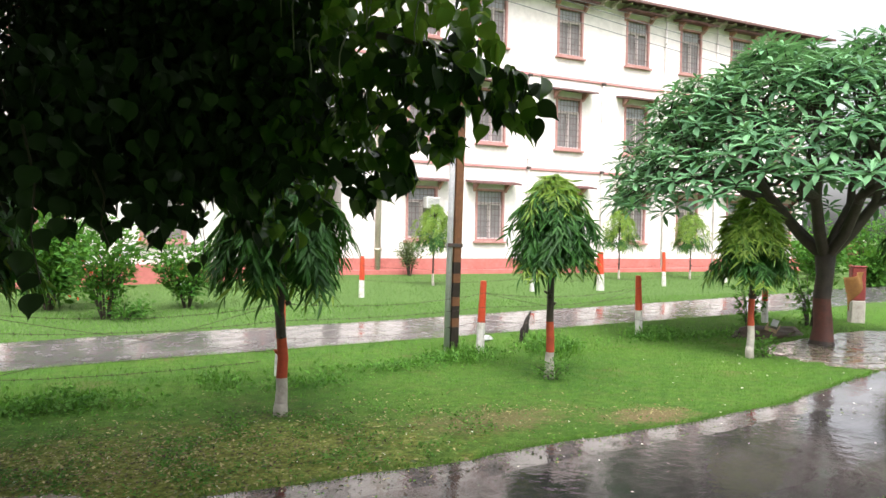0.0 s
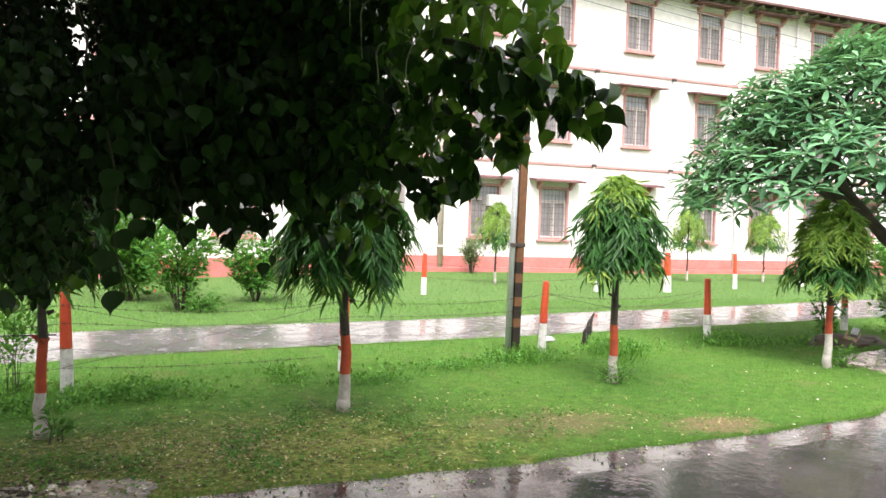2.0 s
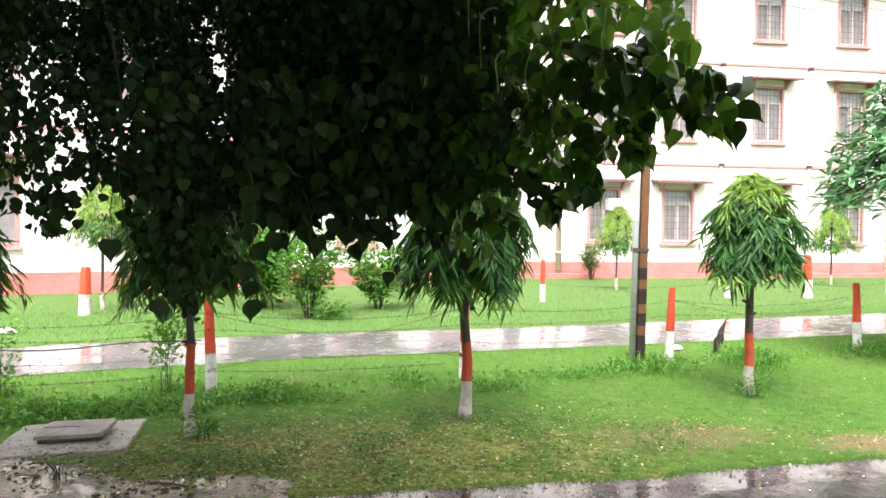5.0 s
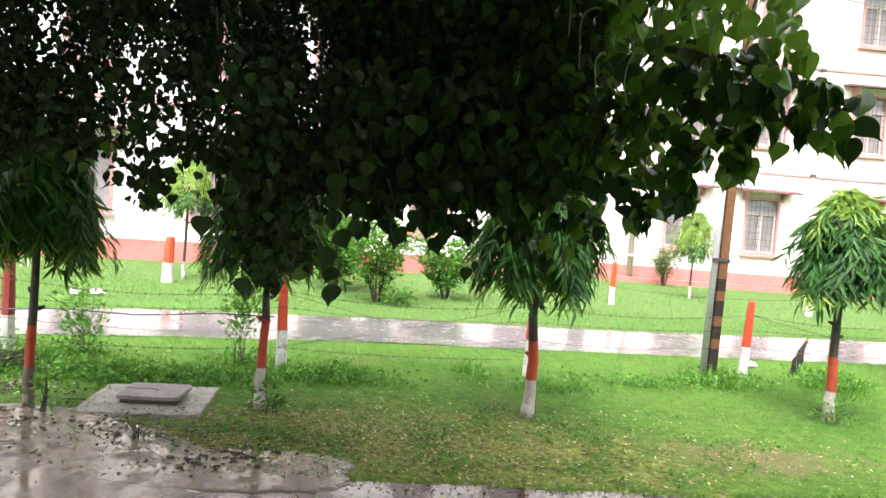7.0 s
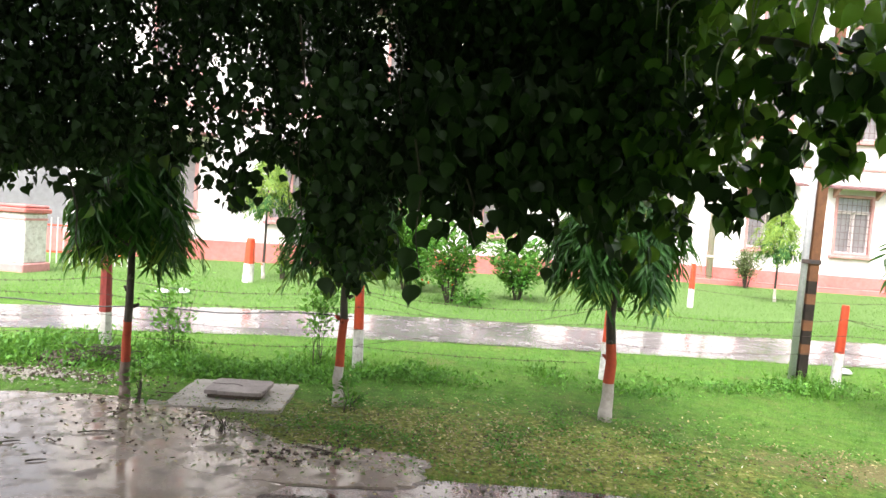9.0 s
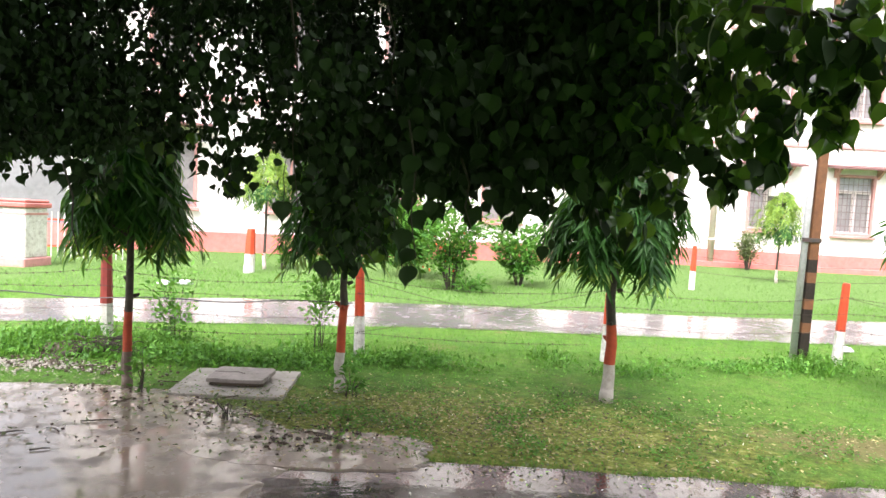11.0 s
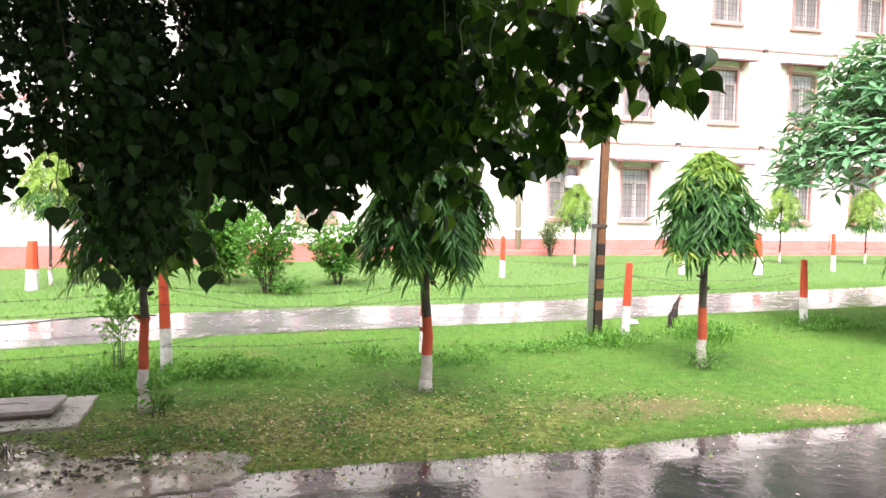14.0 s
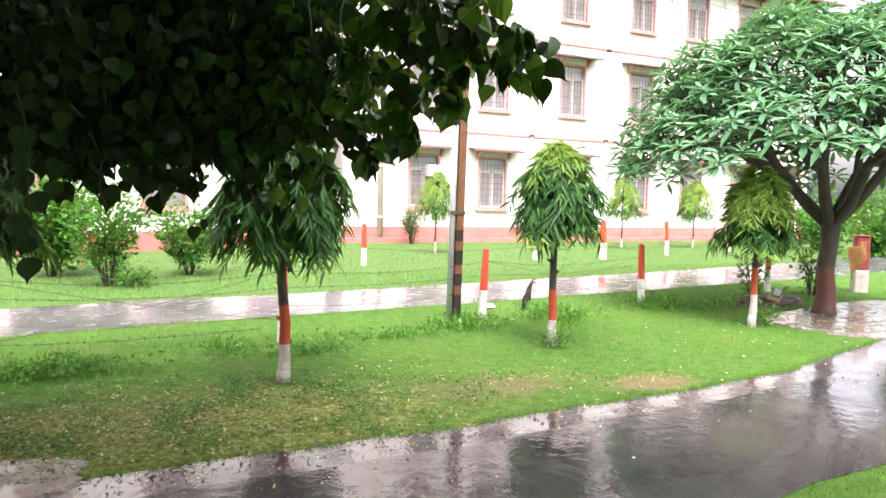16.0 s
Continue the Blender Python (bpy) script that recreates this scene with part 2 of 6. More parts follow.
M = {
    "lawn": grass_ground(),
    "road": wet("wet_tarmac", (0.042, 0.039, 0.042), (0.125, 0.108, 0.10), 0.5, (0.04, 0.22), ripple=0.14, coat=0.4),
    "path": wet("wet_concrete", (0.10, 0.094, 0.096), (0.20, 0.182, 0.18), 0.7, (0.10, 0.34), ripple=0.04, coat=0.15),
    "mud": wet("wet_mud", (0.18, 0.145, 0.112), (0.31, 0.26, 0.205), 0.9, (0.07, 0.5), mud=(0.085, 0.066, 0.05), ripple=0.025, coat=0.25),
    "slab": surface("old_concrete", (0.42, 0.39, 0.34), (0.3, 0.28, 0.24), 4, 0.55, 0.5, 0.4, dirt=(0.12, 0.11, 0.08)),
    "wall": surface("cream_limewash", (0.85, 0.79, 0.785), (0.82, 0.75, 0.73), 0.6, 0.85, 0.2, 0.15, dirt=(0.68, 0.60, 0.5), dirt_at=(0.62, 0.9)),
    "band": surface("rose_paint", (0.60, 0.30, 0.29), (0.52, 0.25, 0.24), 2, 0.7, 0.3, 0.2),
    # maroon paled to grey-pink: glare on the frames is in the base colour
    "frame": surface("glare_paled_maroon_paint", (0.50, 0.27, 0.25), (0.42, 0.21, 0.19), 3, 0.6, 0.4, 0.2, dirt=(0.5, 0.34, 0.3), dirt_at=(0.6, 0.8)),
    "plinth": surface("red_oxide_plinth", (0.58, 0.20, 0.18), (0.50, 0.16, 0.14), 1.5, 0.7, 0.3, 0.2, dirt=(0.32, 0.14, 0.10), dirt_at=(0.6, 0.85)),
    "tile": surface("weathered_roof_tile", (0.19, 0.095, 0.09), (0.13, 0.07, 0.066), 2.5, 0.7, 0.3, 0.5),
    "mesh": surface("dusty_window_mesh", (0.29, 0.27, 0.275), (0.21, 0.195, 0.20), 2.5, 0.5, 0.5, 0.1),
    "iron": surface("dark_iron", (0.05, 0.045, 0.045), (0.09, 0.06, 0.05), 20, 0.6, 0.4, 0.3),
    "pipe": surface("galvanised_pipe", (0.60, 0.60, 0.62), (0.48, 0.48, 0.50), 6, 0.5, 0.5, 0.15),
    "red": surface("red_paint", (0.60, 0.082, 0.030), (0.50, 0.058, 0.024), 8, 0.5, 0.4, 0.4, dirt=(0.2, 0.05, 0.03), dirt_at=(0.62, 0.8)),
    "white": surface("whitewash", (0.74, 0.73, 0.70), (0.62, 0.60, 0.56), 7, 0.75, 0.3, 0.5, dirt=(0.25, 0.22, 0.19), dirt_at=(0.48, 0.72)),
    "bark": surface("wet_dark_bark", (0.035, 0.026, 0.020), (0.07, 0.052, 0.04), 9, 0.6, 0.5, 0.9, 0.012),
    "greybark": surface("grey_brown_bark", (0.065, 0.047, 0.038), (0.035, 0.026, 0.022), 7, 0.6, 0.5, 0.8, 0.012),
    "rust": surface("rusted_steel", (0.19, 0.085, 0.036), (0.13, 0.056, 0.026), 9, 0.65, 0.4, 0.5),
    "black": surface("black_paint", (0.022, 0.018, 0.016), (0.035, 0.028, 0.022), 9, 0.7, 0.2, 0.4),
    "wire": surface("rusty_barbed_wire", (0.10, 0.07, 0.055), (0.06, 0.045, 0.04), 30, 0.6, 0.4, 0.0, metal=0.4),
    "cable": surface("black_cable", (0.03, 0.03, 0.032), (0.045, 0.045, 0.045), 5, 0.5, 0.4, 0.0),
    "cloth": surface("ochre_cloth", (0.27, 0.14, 0.04), (0.18, 0.085, 0.03), 6, 0.85, 0.2, 0.4),
    "straw": surface("torn_cardboard", (0.45, 0.33, 0.22), (0.35, 0.25, 0.16), 9, 0.8, 0.2, 0.3),
    "polythene": surface("white_polythene", (0.6, 0.6, 0.62), (0.5, 0.5, 0.52), 9, 0.35, 0.5, 0.3),
    "litter_gap_dark": surface("rotting_litter_and_gap", (0.05, 0.038, 0.025), (0.09, 0.06, 0.04), 12, 0.6, 0.4, 0.6),
    "machine": surface("cream_enamel", (0.72, 0.71, 0.68), (0.66, 0.65, 0.62), 4, 0.4, 0.5, 0.05),
    "grey": surface("grey_render", (0.42, 0.42, 0.43), (0.33, 0.33, 0.34), 1.2, 0.85, 0.2, 0.2),
    # peepal shade is put into the colour: near-black for the inner crown
    "peepal": leafy("peepal_leaf_shaded", (0.024, 0.038, 0.022), (0.036, 0.064, 0.027), 0.5, 0.15, 0.06, (0.10, 0.20, 0.03)),
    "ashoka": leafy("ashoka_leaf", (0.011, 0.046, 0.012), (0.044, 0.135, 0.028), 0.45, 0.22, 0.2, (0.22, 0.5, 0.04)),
    # lit copy of the peepal leaf, for the crown's outer edge
    "peepal_lit": leafy("peepal_leaf_lit", (0.022, 0.052, 0.017), (0.066, 0.14, 0.03), 0.12, 0.7, 0.36, (0.28, 0.5, 0.05)),
    "young": leafy("young_ashoka_leaf", (0.085, 0.20, 0.028), (0.24, 0.36, 0.06), 0.4, 0.35, 0.3, (0.4, 0.58, 0.07)),
    "fresh": leafy("fresh_peepal_leaf", (0.05, 0.14, 0.02), (0.14, 0.27, 0.04), 0.2, 0.5, 0.4, (0.4, 0.6, 0.06)),
    # far-lawn blades, desaturated so the colour carries the rain haze
    "blade_far": leafy("hazed_grass_blade", (0.070, 0.148, 0.040), (0.135, 0.235, 0.068), 0.5, 0.3, 0.25, (0.28, 0.5, 0.08)),
    "frangipani": leafy("frangipani_leaf", (0.052, 0.145, 0.074), (0.155, 0.335, 0.165), 0.48, 0.3, 0.22, (0.25, 0.5, 0.12)),
    "shrub": leafy("shrub_leaf", (0.026, 0.10, 0.018), (0.075, 0.20, 0.032), 0.6, 0.15, 0.28, (0.26, 0.52, 0.05)),
    "hedge": leafy("grey_green_leaf", (0.07, 0.10, 0.045), (0.15, 0.19, 0.08), 0.5, 0.35, 0.2, (0.25, 0.35, 0.08)),
    "blade": leafy("grass_blade", (0.055, 0.158, 0.022), (0.120, 0.258, 0.037), 0.5, 0.3, 0.25, (0.25, 0.55, 0.04)),
    "weed": leafy("weed_leaf", (0.045, 0.14, 0.028), (0.115, 0.28, 0.048), 0.5, 0.2, 0.3, (0.25, 0.5, 0.05)),
    "litter": leafy("fallen_leaf", (0.15, 0.13, 0.04), (0.42, 0.37, 0.17), 0.5, 0.4, 0.1, (0.35, 0.3, 0.1)),
    "petal": leafy("fallen_petal", (0.6, 0.58, 0.45), (0.85, 0.84, 0.75), 0.5, 0.3, 0.15, (0.85, 0.8, 0.6)),
    "flower": leafy("red_flower", (0.55, 0.05, 0.02), (0.75, 0.12, 0.05), 0.5, 0.3, 0.2, (0.8, 0.2, 0.1)),
}

# ---- building helpers ----
rng = np.random.default_rng(11)


def mesh_of(name, verts, faces, mats, slots=None, smooth=False):
    me = bpy.data.meshes.new(name)
    me.from_pydata([tuple(v) for v in verts], [], faces)
    for m in mats if isinstance(mats, (list, tuple)) else [mats]:
        me.materials.append(m)
    if slots is not None:
        me.polygons.foreach_set("material_index", slots)
    if smooth:
        me.polygons.foreach_set("use_smooth", [True] * len(me.polygons))
    me.update()
    return me


def part(name, me, parent=None, label="", at=None):
    """One mesh object, under a thing or a part of it."""
    if isinstance(me, bmesh.types.BMesh):
        raise TypeError("mesh data wanted")
    ob = new(name, me)
    if parent is not None:
        ob.parent = parent
    if at is not None:
        ob.matrix_basis = at
    return tagged(ob, label) if label else ob


def thing(name, label, category, at=None, group="", kind=""):
    ob = new(name)
    ob.empty_display_size = 0.1
    if at is not None:
        ob.matrix_basis = at
    return tagged(ob, label, category, group, kind)


class Shape:
    """Gathers boxes, tubes and prisms into one mesh."""

    def __init__(self):
        self.v, self.f, self.s = [], [], []

    def add(self, verts, faces, slot=0):
        k = len(self.v)
        self.v += [tuple(p) for p in verts]
        self.f += [tuple(i + k for i in q) for q in faces]
        self.s += [slot] * len(faces)
        return self

    def box(self, x0, x1, y0, y1, z0, z1, slot=0, bevel=0.0, turn=None):
        bm = bmesh.new()
        bmesh.ops.create_cube(bm, size=1.0)
        for v in bm.verts:
            v.co = Vector((x0 + (v.co.x + 0.5) * (x1 - x0), y0 + (v.co.y + 0.5) * (y1 - y0), z0 + (v.co.z + 0.5) * (z1 - z0)))
        if bevel:
            bmesh.ops.bevel(bm, geom=bm.edges[:], offset=bevel, segments=1, affect="EDGES")
        if turn is not None:
            bmesh.ops.transform(bm, matrix=turn, verts=bm.verts)
        bm.verts.index_update()
        self.add([v.co[:] for v in bm.verts], [[v.index for v in f.verts] for f in bm.faces], slot)
        bm.free()
        return self

    def tube(self, pts, radii, sides=8, slot=0, caps=True):
        pts = [Vector(p) for p in pts]
        if not hasattr(radii, "__len__"):
            radii = [radii] * len(pts)
        verts, faces = [], []
        side = None
        for i, p in enumerate(pts):
            d = (pts[min(i + 1, len(pts) - 1)] - pts[max(i - 1, 0)]).normalized()
            if side is None:
                side = d.orthogonal().normalized()
            side = (side - d * side.dot(d))
            side = side.normalized() if side.length > 1e-6 else d.orthogonal().normalized()
            up = d.cross(side)
            for k in range(sides):
                a = 2 * math.pi * k / sides
                verts.append(p + (side * math.cos(a) + up * math.sin(a)) * radii[i])
        for i in range(len(pts) - 1):
            for k in range(sides):
                j = (k + 1) % sides
                faces.append((i * sides + k, i * sides + j, (i + 1) * sides + j, (i + 1) * sides + k))
        if caps:
            faces.append(tuple(range(sides))[::-1])
            faces.append(tuple((len(pts) - 1) * sides + k for k in range(sides)))
        return self.add(verts, faces, slot)

    def mesh(self, name, mats, smooth=False):
        return mesh_of(name, self.v, self.f, mats, self.s, smooth)


def unit(a):
    return a / np.maximum(np.linalg.norm(a, axis=-1, keepdims=True), 1e-9)


def scatter(name, base_v, base_f, pos, tip, face, size, mat, bend=None):
    """Many leaves in one mesh: base_v lies in x (across), y (along, 0 to 1), z (off the blade); tip and face are each leaf's way and its normal."""
    base_v = np.asarray(base_v, float)
    n, k = len(pos), len(base_v)
    y = unit(np.asarray(tip, float))
    z = np.asarray(face, float)
    z = unit(z - (z * y).sum(1, keepdims=True) * y)
    x = np.cross(y, z)
    size = np.broadcast_to(np.asarray(size, float).reshape(-1, 1, 1), (n, 1, 1))
    loc = np.broadcast_to(base_v, (n, k, 3)).copy()
    if bend is not None:
        loc[:, :, 2] -= np.asarray(bend).reshape(-1, 1) * loc[:, :, 1] ** 2
    v = np.asarray(pos)[:, None, :] + size * (loc[:, :, :1] * x[:, None] + loc[:, :, 1:2] * y[:, None] + loc[:, :, 2:] * z[:, None])
    me = bpy.data.meshes.new(name)
    lens = np.array([len(q) for q in base_f])
    flat = np.concatenate([np.array(q) for q in base_f])
    loops = (flat[None, :] + (np.arange(n) * k)[:, None]).ravel().astype(np.int32)
    total = np.tile(lens, n)
    me.vertices.add(n * k)
    me.vertices.foreach_set("co", v.reshape(-1).astype(np.float32))
    me.loops.add(len(loops))
    me.loops.foreach_set("vertex_index", loops)
    me.polygons.add(len(total))
    me.polygons.foreach_set("loop_start", np.concatenate([[0], np.cumsum(total)[:-1]]).astype(np.int32))
    me.polygons.foreach_set("loop_total", total.astype(np.int32))
    me.materials.append(mat)
    me.polygons.foreach_set("use_smooth", np.ones(len(total), dtype=bool))
    me.update(calc_edges=True)
    me.validate()
    return me


# leaf outlines: across, along, off the blade
HEART_SIDE = [(0.15, -0.025), (0.30, 0.03), (0.41, 0.15), (0.43, 0.31), (0.36, 0.48), (0.23, 0.63), (0.10, 0.76), (0.035, 0.88)]
HEART_V = [(0, 0.0, 0)] + [(-x, y, 0.27 * x) for x, y in HEART_SIDE] + [(0, 1.04, -0.04)] + [(x, y, 0.27 * x) for x, y in HEART_SIDE[::-1]] + [(0, 0.3, -0.01), (0, 0.62, -0.01)]
HEART_F = [(0, 1, 2, 18), (2, 3, 4, 18), (4, 5, 19, 18), (5, 6, 7, 19), (7, 8, 9, 19), (9, 10, 11, 19), (11, 12, 13, 19), (13, 14, 18, 19), (14, 15, 16, 18), (16, 17, 0, 18)]
LANCE_V = [(0, 0, 0), (-0.078, 0.28, 0.018), (0, 0.32, -0.012), (0.072, 0.34, 0.018), (-0.056, 0.66, 0.012), (0, 0.66, -0.014), (0.06, 0.6, 0.02), (0, 1, -0.02)]
LANCE_F = [(0, 2, 1), (0, 3, 2), (1, 2, 5, 4), (2, 3, 6, 5), (4, 5, 7), (5, 6, 7)]
PADDLE_V = [(0, 0, 0), (-0.085, 0.3, 0.02), (0, 0.32, -0.01), (0.085, 0.3, 0.02), (-0.13, 0.66, 0.035), (0, 0.68, -0.01), (0.13, 0.66, 0.035), (0, 1, -0.03)]
PADDLE_F = LANCE_F
OVAL_V = [(0, 0, 0), (-0.24, 0.4, 0.04), (0, 0.45, -0.02), (0.24, 0.4, 0.04), (0, 1, -0.04)]
OVAL_F = [(0, 2, 1), (0, 3, 2), (1, 2, 4), (2, 3, 4)]
BLADE_V = [(-0.06, 0, 0), (0.06, 0, 0), (0.03, 0.6, 0.05), (0, 1, 0.2), (-0.03, 0.6, 0.05)]
BLADE_F = [(0, 1, 2, 4), (4, 2, 3)]


def edge_between(line, x):
    xs, ys = [p[0] for p in line], [p[1] for p in line]
    return float(np.interp(x, xs, ys))

# ---- ground, road, path ----
ROAD_FAR = [(-30, 3.6), (-8, 3.9), (-1.0, 4.05), (1.6, 4.1), (4.3, 4.27), (5.7, 4.46), (7.4, 4.95), (9.5, 5.5), (14, 6.6), (60, 16)]
ROAD_NEAR = [(-30, 1.6), (-2, 1.9), (3.0, 2.45), (4.2, 2.58), (8, 3.1), (14, 4.2), (60, 12.5)]
PATH_NEAR = [(-30, 0.5), (-9, 6.3), (-5.6, 7.4), (-3.2, 8.1), (-0.4, 8.7), (2.7, 9.05), (4.2, 9.2), (8.0, 9.75), (14.4, 10.5), (60, 19)]
PATH_FAR = [(-30, 2.6), (-9, 7.9), (-6.7, 8.9), (-4.0, 10.15), (-0.5, 10.85), (3.2, 11.2), (7.0, 11.9), (10, 12.35), (17.6, 13.8), (60, 24)]


def wander(x, amount):
    return amount * (noise.noise((x * 1.3, 3.1, 0)) + 0.5 * noise.noise((x * 5.1, 9.2, 0)) + 0.3 * noise.noise((x * 14, 1.2, 0)))


def strip(name, low, high, z, mat, label, category, rough_low=0.05, rough_high=0.05):
    verts, faces = [], []
    xs = [-30 + 0.5 * i for i in range(44)] + [-8 + 0.08 * i for i in range(300)] + [16 + 1.0 * i for i in range(45)]
    rows = 6
    for x in xs:
        a, b = edge_between(low, x) + wander(x, rough_low), edge_between(high, x) + wander(x + 50, rough_high)
        for k in range(rows):
            t = k / (rows - 1)
            verts.append((x, a + (b - a) * t, z if 0 < k < rows - 1 else z - 0.012))
    for i in range(len(xs) - 1):
        for k in range(rows - 1):
            faces.append((i * rows + k, (i + 1) * rows + k, (i + 1) * rows + k + 1, i * rows + k + 1))
    return tagged(part(name, mesh_of(name, verts, faces, mat, smooth=False)), label, category, kind="structure")


def patch(name, cx, cy, rx, ry, turn, z, mat, label, category, seed):
    """A flat pool of mud with a ragged edge."""
    verts, faces = [(cx, cy, z)], []
    n, c, s = 260, math.cos(turn), math.sin(turn)
    for ring in (0.5, 0.96, 1.0):
        for i in range(n):
            a = 2 * math.pi * i / n
            k = ring * (math.cos(a) ** 4 + math.sin(a) ** 4) ** -0.25 * (1 + 0.10 * noise.noise((math.cos(a) * 1.5, math.sin(a) * 1.5, seed)) + 0.08 * noise.noise((math.cos(a) * 6, math.sin(a) * 6, seed)) + 0.025 * noise.noise((math.cos(a) * 19, math.sin(a) * 19, seed)))
            x, y = rx * k * math.cos(a), ry * k * math.sin(a)
            verts.append((cx + c * x - s * y, cy + s * x + c * y, z - (0.012 if ring == 1.0 else 0)))
    for i in range(n):
        j = (i + 1) % n
        faces.append((0, 1 + i, 1 + j))
        for r in (0, 1):
            faces.append((1 + r * n + i, 1 + (r + 1) * n + i, 1 + (r + 1) * n + j, 1 + r * n + j))
    return tagged(part(name, mesh_of(name, verts, faces, mat)), label, category, kind="structure")


def make_ground():
    xs = [-900, -300, -100, -40] + [-20 + i for i in range(61)] + [60, 120, 300, 900]
    ys = [-900, -300, -60, -20] + [-8 + i for i in range(36)] + [40, 80, 300, 900]
    verts = [(x, y, 0.012 * noise.noise((x * 0.7, y * 0.7, 0)) - 0.012 if abs(x) < 40 and -8 < y < 26 else -0.01) for x in xs for y in ys]
    w = len(ys)
    faces = [(i * w + j, (i + 1) * w + j, (i + 1) * w + j + 1, i * w + j + 1) for i in range(len(xs) - 1) for j in range(w - 1)]
    tagged(part("ground", mesh_of("ground", verts, faces, M["lawn"], smooth=True)), "rain-soaked green lawn with worn olive patches", "lawn", kind="structure")


make_ground()
strip("road", ROAD_NEAR, ROAD_FAR, 0.004, M["road"], "wet grey tarmac lane mirroring the sky and trees", "road")
strip("pavement", PATH_NEAR, PATH_FAR, 0.004, M["path"], "wet pale concrete lane between two lawns", "road", 0.03, 0.03)
patch("mud_patch", -4.3, 3.65, 2.95, 1.40, 0.04, 0.008, M["mud"], "wet brown mud with puddles and trodden leaves", "mud", 4.0)
patch("mud_patch", 9.9, 6.35, 2.2, 0.95, 0.25, 0.008, M["mud"], "wet trodden earth under the frangipani tree", "mud", 8.0)

patch("mud_patch", -1.15, 4.12, 0.75, 0.34, 0.05, 0.009, M["mud"], "bare muddy corner of the lawn beside the lane", "mud", 12.0)


def in_mud(x, y):
    rag = 0.55 + 0.9 * rng.random()
    c, s = math.cos(0.04), math.sin(0.04)
    u, v = (x + 4.3), (y - 3.65)
    a = ((c * u + s * v) / 2.95) ** 4 + ((-s * u + c * v) / 1.40) ** 4 < rag
    c, s = math.cos(0.25), math.sin(0.25)
    u, v = (x - 9.9), (y - 6.35)
    return a or ((c * u + s * v) / 2.15) ** 4 + ((-s * u + c * v) / 0.92) ** 4 < rag


def on_lawn(x, y):
    if in_mud(x, y):
        return False
    near, far = edge_between(ROAD_NEAR, x) + wander(x, 0.05), edge_between(ROAD_FAR, x) + wander(x + 50, 0.05)
    if near < y < far:
        return False
    return not (edge_between(PATH_NEAR, x) + wander(x, 0.03) < y < edge_between(PATH_FAR, x) + wander(x + 50, 0.03))


def grass(name, x0, x1, y0, y1, count, h0, h1, label, mat="blade"):
    x, y = rng.uniform(x0, x1, count), rng.uniform(y0, y1, count)
    worn = np.exp(-((x / 3.0) ** 2 + ((y - 4.7) / 1.5) ** 2))
    bare = np.exp(-(((x - 4.08) / 0.4) ** 2 + ((y - 4.58) / 0.24) ** 2)) + 0.8 * np.exp(-(((x - 2.7) / 0.6) ** 2 + ((y - 4.95) / 0.3) ** 2))
    keep = np.array([on_lawn(a, b) for a, b in zip(x, y)]) & (rng.random(count) > np.clip(worn * 1.45 + 1.1 * bare, 0, 0.97))
    x, y = x[keep], y[keep]
    n = len(x)
    tip = np.stack([rng.normal(0, 0.45, n), rng.normal(0, 0.45, n), np.ones(n)], 1)
    face = rng.normal(0, 1, (n, 3))
    size = rng.uniform(h0, h1, n) * (1 - 0.5 * worn[keep])
    me = scatter(name, BLADE_V, BLADE_F, np.stack([x, y, np.full(n, -0.012)], 1), tip, face, size, M[mat])
    tagged(part(name, me), label, "grass", kind="stuff")


grass("grass", -5, 13, 3.9, 7.6, 150000, 0.014, 0.036, "short wet lawn grass beside the lane")
grass("grass", -8, 18, 7.4, 14, 80000, 0.025, 0.065, "longer green grass along the concrete lane")
grass("grass", -10, 26, 11, 23.5, 90000, 0.035, 0.075, "green lawn grass in front of the building", "blade_far")
grass("grass", 2.6, 7, 1.2, 3.2, 16000, 0.02, 0.045, "wet grass verge beside the lane")


def grass_edge(line, sign, shift, count, amount):
    """Longer tufts that hang over the edge of a lane."""
    x = rng.uniform(-6, 16, count)
    y = np.array([edge_between(line, a) + wander(a + shift, amount) for a in x]) + sign * np.abs(rng.normal(0, 0.03, count))
    keep = np.array([not in_mud(a, b) for a, b in zip(x, y)])
    x, y = x[keep], y[keep]
    n = len(x)
    tip = np.stack([rng.normal(0, 0.5, n), rng.normal(-0.3 * sign, 0.4, n), np.ones(n)], 1)
    me = scatter("grass", BLADE_V, BLADE_F, np.stack([x, y, np.full(n, -0.008)], 1), tip, rng.normal(0, 1, (n, 3)), rng.uniform(0.015, 0.048, n), M["blade"])
    tagged(part("grass", me), "ragged grass edge along a wet lane", "grass", kind="stuff")


grass_edge(ROAD_FAR, 1, 50, 8000, 0.05)
grass_edge(PATH_NEAR, -1, 0, 4000, 0.03)
grass_edge(PATH_FAR, 1, 50, 4000, 0.03)

# ---- the three-storey building ----
WALL_Y = 24.0
COLS = [9.8, 12.8, 16.54, 20.17, 23.32, 26.5, 29.7]
STOREYS = [(1.31, 3.42), (5.26, 7.49), (9.21, 11.31)]
HALF = 0.66


